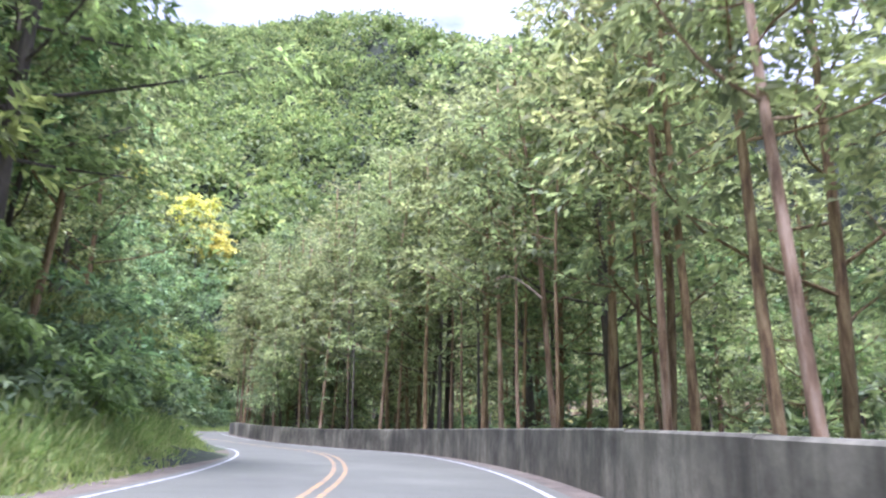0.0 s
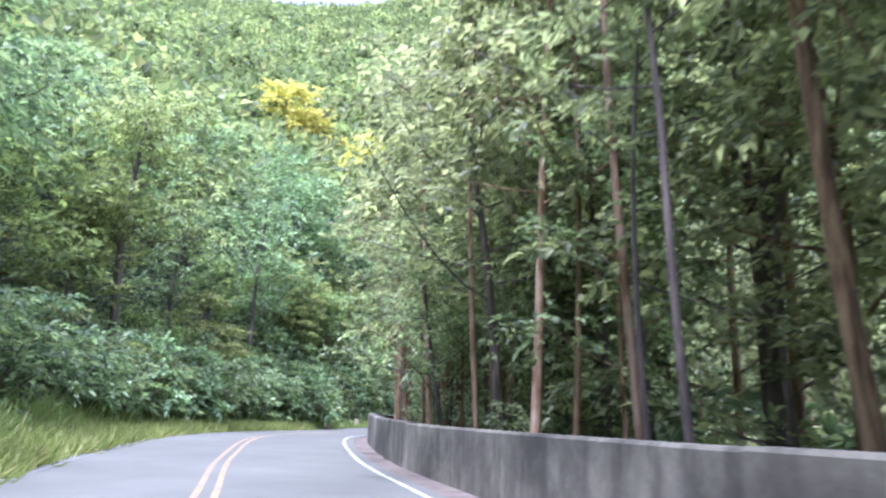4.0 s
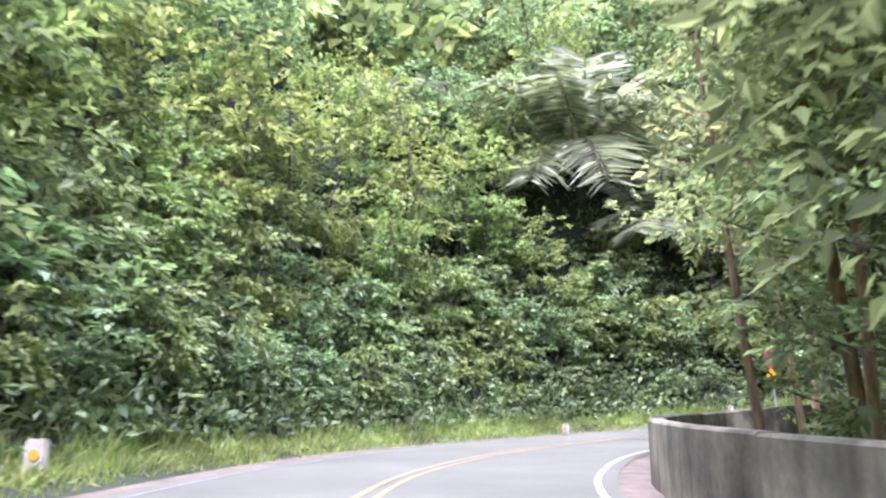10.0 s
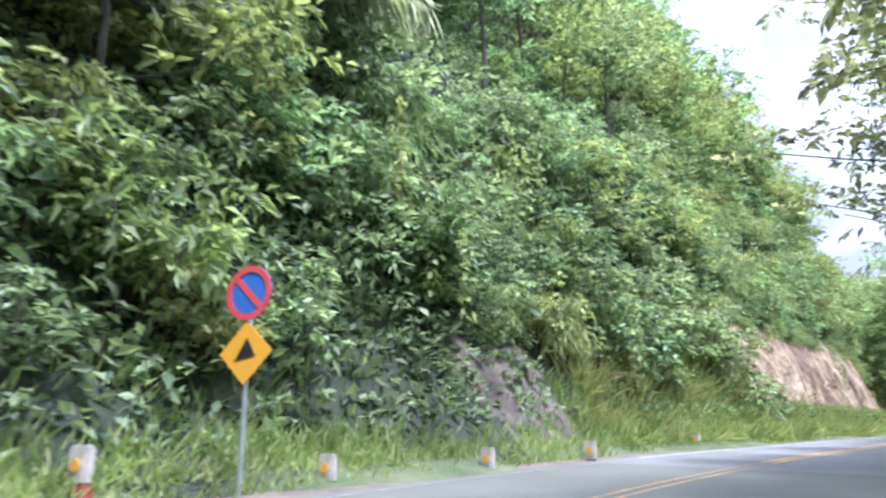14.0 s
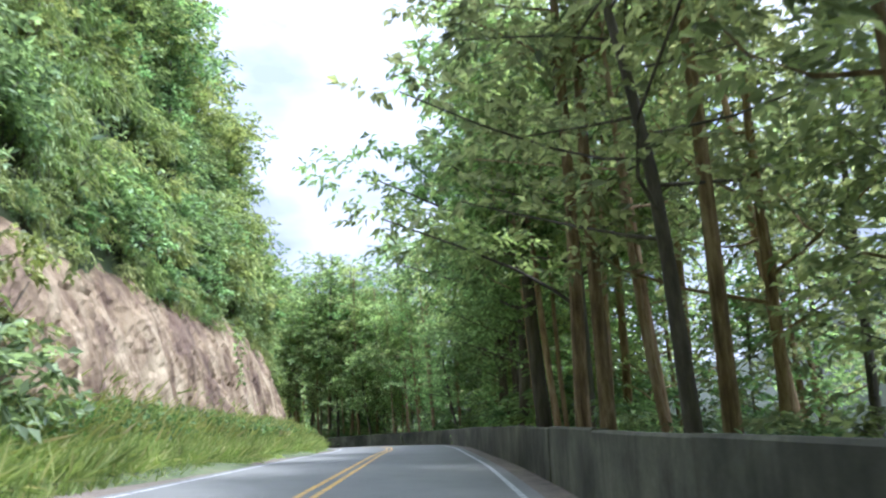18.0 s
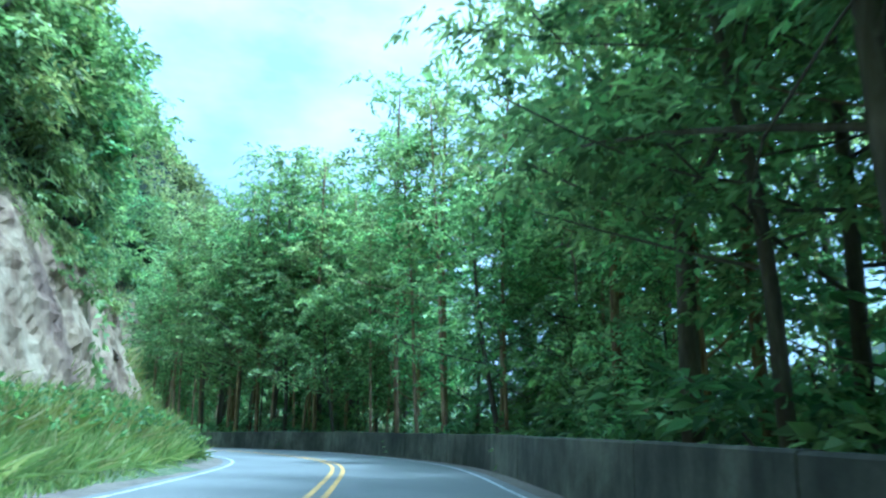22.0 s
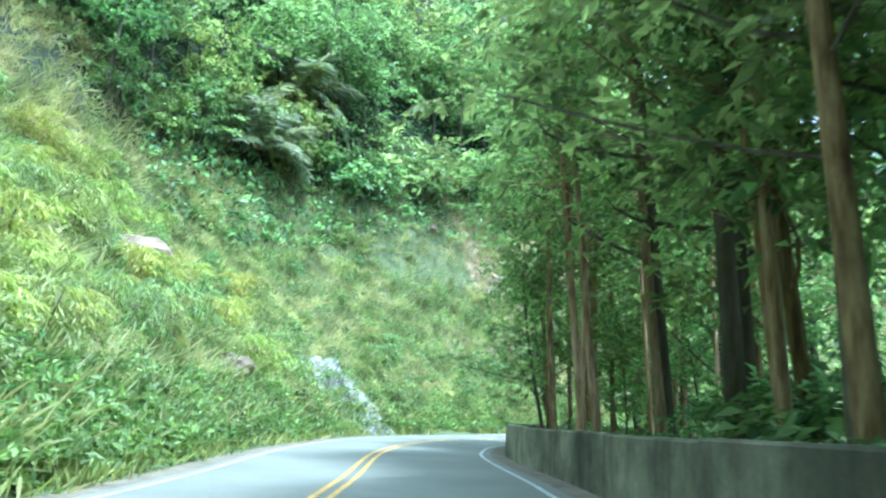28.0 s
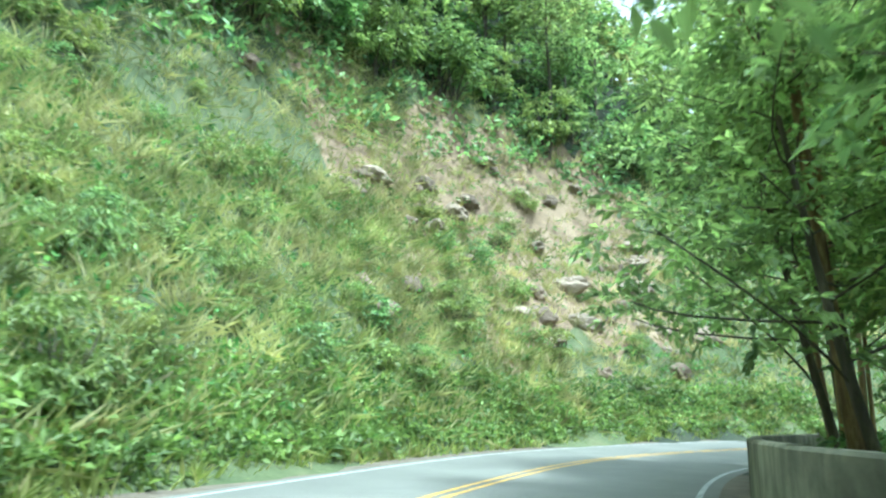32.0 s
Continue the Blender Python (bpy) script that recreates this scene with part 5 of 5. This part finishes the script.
def make_palm(name, seed, fronds, length, trunk_high, label):
    rng = random.Random(seed)
    root = new(name)
    v, f = tubes([[(Vector((0.1 * math.sin(u * 3), 0.06 * math.sin(u * 2), -0.5 + (trunk_high + 0.6) * u)), 0.24 - 0.06 * u) for u in (0, 0.25, 0.5, 0.75, 1)]], 8)
    mesh_object("trunk", v, f, BARK_GREY, root, smooth=True)
    shapes = []
    for k in range(3):
        vv, ff, idx = frond_mesh(seed + k, length, 0.75 + 0.35 * k, 70, 1.45)
        ob = mesh_object("frond", vv, ff, TWIG, root, mats=[TWIG, LEAF_PALM], index=idx)
        shapes.append(ob)
    for i in range(fronds):
        ob = shapes[i] if i < 3 else new("frond", shapes[i % 3].data)
        ob.parent = root
        up = 1 - i / fronds
        ob.matrix_basis = pose(0, 0, trunk_high + 0.1, rng.uniform(-12, 12), -66 * up + 24, i * 137.5 + rng.uniform(-15, 15))
        ob.scale = (rng.uniform(0.8, 1.1),) * 3
    return tagged(root, label, "palm")


PALM = make_palm("palm", 5, 30, 6.4, 1.2, "large feather-leaved palm with arching grey-green fronds")
for i, (px, py, sz) in enumerate([(-19.6, 119.6, 1.4), (-29.5, 118.0, 0.8), (-15.6, 118.6, 0.85), (-9.0, 121.6, 0.9), (108, 181, 1.0), (112, 183, 0.9), (103, 178, 0.8)]):
    plant(PALM, px, py, float(land([px], [py])[0][0]), i * 1.3, sz, "palms")

VALLEY_PALM = make_palm("valley_palm", 9, 18, 3.4, 4.6, "feather-leaved palm rising between the trees behind the wall")
p = at(230.4, 10.2)
plant(VALLEY_PALM, p.x, p.y, float(land([p.x], [p.y])[0][0]), 0.4, 1.0, "palms")


# ---- road furniture ----
POST_WHITE = plain_material("dirty_white_painted_concrete", (0.55, 0.51, 0.43), 0.8, 0, 0.55)
POST_RED = plain_material("red_paint", (0.42, 0.09, 0.06), 0.7, 0, 0.55)
ORANGE = plain_material("orange_reflector", (0.85, 0.38, 0.04), 0.35, 0, 0.9)
SIGN_RED = plain_material("red_sign_sheeting", (0.7, 0.09, 0.09), 0.35, 0, 0.9)
SIGN_BLUE = plain_material("blue_sign_sheeting", (0.06, 0.17, 0.5), 0.35, 0, 0.9)
SIGN_YELLOW = plain_material("amber_sign_sheeting", (0.85, 0.42, 0.03), 0.35, 0, 0.9)
SIGN_BLACK = plain_material("black_sign_paint", (0.02, 0.02, 0.02), 0.5)
STEEL = plain_material("galvanised_steel", (0.45, 0.5, 0.47), 0.45, 0.6, 0.75)


def box(sx, sy, sz, z=0.0, bevel=0.02):
    bm = bmesh.new()
    bmesh.ops.create_cube(bm, size=1.0)
    for v in bm.verts:
        v.co = Vector((v.co.x * sx, v.co.y * sy, (v.co.z + 0.5) * sz + z))
    if bevel:
        bmesh.ops.bevel(bm, geom=bm.edges[:], offset=bevel, segments=2, affect="EDGES")
    return bm


def disc(r, thick, sides=28, inner=0.0):
    """A disc, or a ring, facing -y."""
    bm = bmesh.new()
    rings = []
    for y in (-thick / 2, thick / 2):
        for rr in ([r, inner] if inner else [r]):
            rings.append([bm.verts.new((rr * math.cos(2 * math.pi * k / sides), y, rr * math.sin(2 * math.pi * k / sides))) for k in range(sides)])
    if inner:
        fo, fi, bo, bi = rings
        for k in range(sides):
            j = (k + 1) % sides
            for a, b in ((fo, fi), (bi, bo), (fo, bo), (fi, bi)):
                bm.faces.new((a[k], a[j], b[j], b[k]))
    else:
        fo, bo = rings
        bm.faces.new(fo)
        bm.faces.new(bo)
        for k in range(sides):
            j = (k + 1) % sides
            bm.faces.new((fo[k], fo[j], bo[j], bo[k]))
    return bm


def make_post():
    root = new("guide_post")
    part("body", box(0.32, 0.14, 0.44, 0.4, 0.03), POST_WHITE, root)
    part("base", box(0.33, 0.15, 0.74, -0.34, 0.01), POST_RED, root, "red painted base")
    d = part("reflector", disc(0.075, 0.012, 16), ORANGE, root, "orange reflector disc")
    d.location = (0, -0.077, 0.62)
    return tagged(root, "white concrete guide post with red base and orange reflector", "guide post", "guide posts")


POST = make_post()
for px, py in [(-17.96, 110.87), (-14.1, 113.65), (-10.2, 114.75), (-6.25, 115.2), (-2.4, 115.65), (5.2, 117.2), (-21.6, 107.9), (-26.9, 104.0), (-29.6, 88.6), (-28.6, 81.6)]:
    z_, s_, o_ = (float(q[0]) for q in land([px], [py]))
    hd = math.degrees(heading(s_)) - 90
    plant(POST, px, py, z_ - 0.24, radians(hd + pick.uniform(-8, 8)), 0.95, "guide posts")


def turned(ob, loc, ry=0.0):
    ob.matrix_basis = Matrix.Translation(loc) @ Matrix.Rotation(radians(ry), 4, "Y")
    return ob


sign = new("road_sign")
v, f = tubes([[(Vector((0, 0, -0.6)), 0.035), (Vector((0, 0, 1.5)), 0.035), (Vector((0, 0, 3.3)), 0.035)]], 10)
mesh_object("pole", v, f, STEEL, sign, smooth=True)
plate = turned(part("round_plate", disc(0.375, 0.012, 36), SIGN_BLUE, sign, "blue round plate"), (0, -0.05, 3.05))
ring = part("ring", disc(0.375, 0.008, 36, 0.29), SIGN_RED, plate, "red ring")
ring.location = (0, -0.012, 0)
slash = part("slash", box(0.62, 0.006, 0.085, -0.0425, 0), SIGN_RED, plate, "red diagonal bar")
turned(slash, (0, -0.011, 0), 45)
warn = part("warning_plate", disc(0.43, 0.012, 4), SIGN_YELLOW, sign, "amber diamond warning plate")
turned(warn, (0, -0.05, 2.24))
bm = bmesh.new()
tri_ = [bm.verts.new(c) for c in ((-0.17, 0, -0.11), (0.17, 0, -0.05), (0.02, 0, 0.2))]
tri2 = [bm.verts.new((a.co.x, 0.004, a.co.z)) for a in tri_]
bm.faces.new(tri_)
bm.faces.new(tri2[::-1])
for k in range(3):
    bm.faces.new((tri_[k], tri_[(k + 1) % 3], tri2[(k + 1) % 3], tri2[k]))
symbol = part("symbol", bm, SIGN_BLACK, warn, "black slope symbol")
symbol.location = (0, -0.012, 0)
tagged(sign, "round no-parking sign above an amber warning diamond on a steel pole", "road sign")
sign.matrix_basis = pose(-12.05, 114.0, 6.28, 0, 0, -68)


back_sign = new("warning_sign")
v, f = tubes([[(Vector((0, 0, -0.6)), 0.035), (Vector((0, 0, 1.0)), 0.035), (Vector((0, 0, 2.15)), 0.035)]], 10)
mesh_object("pole", v, f, STEEL, back_sign, smooth=True)
plate2 = turned(part("warning_plate", disc(0.43, 0.012, 4), STEEL, back_sign, "bare metal back of the diamond plate"), (0, -0.05, 1.75))
for k in (-0.15, 0.15):
    part("bracket", box(0.5, 0.03, 0.04, k - 0.02, 0.004), STEEL, plate2).location = (0, 0.022, 0)
face2 = part("sign_face", disc(0.42, 0.004, 4), SIGN_YELLOW, plate2, "amber front sheeting")
face2.location = (0, -0.009, 0)
tagged(back_sign, "grey metal back of a diamond road sign on a thin pole", "road sign")
p = Vector((75.9, 141.5, 0))
back_sign.matrix_basis = pose(p.x, p.y, float(land([p.x], [p.y])[0][0]), 0, 0, math.degrees(heading(258)) + 100)


# ---- small growth and dead wood ----
ORANGE_SHRUB = make_shrub("orange_shrub", 95, 0.9, 1.3, 60, 8, (0.25, 0.12), LEAF_ORANGE, "small shrub with orange leaves behind the wall")
plant(ORANGE_SHRUB, 29.0, 110.2, float(land([29.0], [110.2])[0][0]) + 0.5, 0.0, 0.6)


def dead_branch(x, y, z, turn, length, seed, label="bare pale dead branch among the leaves"):
    rng = random.Random(seed)
    line = [(Vector((length * u, 0.12 * length * math.sin(u * 2.6), length * (0.5 * math.sin(u * 2.2) - 0.15 * u))), 0.028 * (1 - 0.8 * u) + 0.006) for u in (0, 0.2, 0.4, 0.6, 0.8, 1.0)]
    lines = [line]
    for k in range(3):
        p, r = along(line, rng.uniform(0.35, 0.85))
        w = Vector((0.7, rng.uniform(-0.9, 0.9), rng.uniform(0.0, 0.7))).normalized()
        lines.append([(p + w * length * 0.3 * u + Vector((0, 0, -0.08 * length * u * u)), r * 0.7 * (1 - 0.8 * u) + 0.005) for u in (0, 0.5, 1.0)])
    v, f = tubes(lines, 5)
    ob = mesh_object("dead_branch", v, f, TWIG, smooth=True)
    ob.matrix_basis = pose(x, y, z, 0, 0, turn)
    return tagged(ob, label, "branch", "dead branches")


for k, (s_, o_, h_, tn, ln) in enumerate([(134, -7.2, 2.6, 200, 2.4), (138, -6.8, 1.6, 30, 2.0), (150, -7.4, 2.2, 120, 2.2), (146, -8.5, 4.0, 250, 2.4), (228, 5.4, 3.6, 150, 2.6), (222, 5.6, 4.2, 160, 2.4), (103, 6.4, 1.4, 150, 1.8), (262, 5.6, 5.0, 130, 2.2), (60, 5.5, 4.6, 120, 2.4)]):
    p = at(s_, o_, h_)
    dead_branch(p.x, p.y, p.z, tn, ln, k)


def hanging_vine(x, y, z, length, seed):
    rng = np.random.default_rng(seed)
    n = int(length * 26)
    u = np.linspace(0, 1, n)
    base = np.stack([x + 0.12 * np.sin(u * 5 + seed), y + 0.1 * np.cos(u * 4), z - length * u], 1) + rng.normal(size=(n, 3)) * 0.07
    v, f = leaves(rng, base, rng.normal(size=(n, 3)) + np.array([0, 0, -0.8]), 0.22, 0.13)
    return tagged(mesh_object("hanging_vine", v, f, LEAF_LIGHT), "light green leafy vine hanging from the trees", "vine", "hanging vines")


for k, (px, py, pz, ln) in enumerate([(-4.0, 115.9, 14.6, 2.4), (-6.6, 115.4, 11.8, 1.8), (2.0, 117.0, 12.5, 2.0), (31.0, 121.6, 13.5, 2.0), (46.5, 123.6, 13.0, 4.0), (*at(232.0, -7.2, 6.4), 5.6), (-3.4, 116.9, 16.0, 3.0), (-7.5, 116.4, 15.0, 2.4), (-0.1, 118.6, 17.1, 3.0), (-5.6, 117.6, 13.2, 2.2)]):
    hanging_vine(px, py, pz, ln, k)


# ---- power line over the valley ----
CABLE = plain_material("black_cable", (0.02, 0.02, 0.022), 0.6)
a_, b_ = Vector((67.5, 103.0, 14.6)), Vector((98.0, 129.6, 21.6))
line_ = [(a_.lerp(b_, u) - Vector((0, 0, 1.6 * u * (1 - u))), 0.025) for u in [i / 16 for i in range(17)]]
v, f = tubes([line_], 5)
tagged(mesh_object("power_cable", v, f, CABLE, smooth=True), "thin black overhead power cable beyond the wall", "cable")
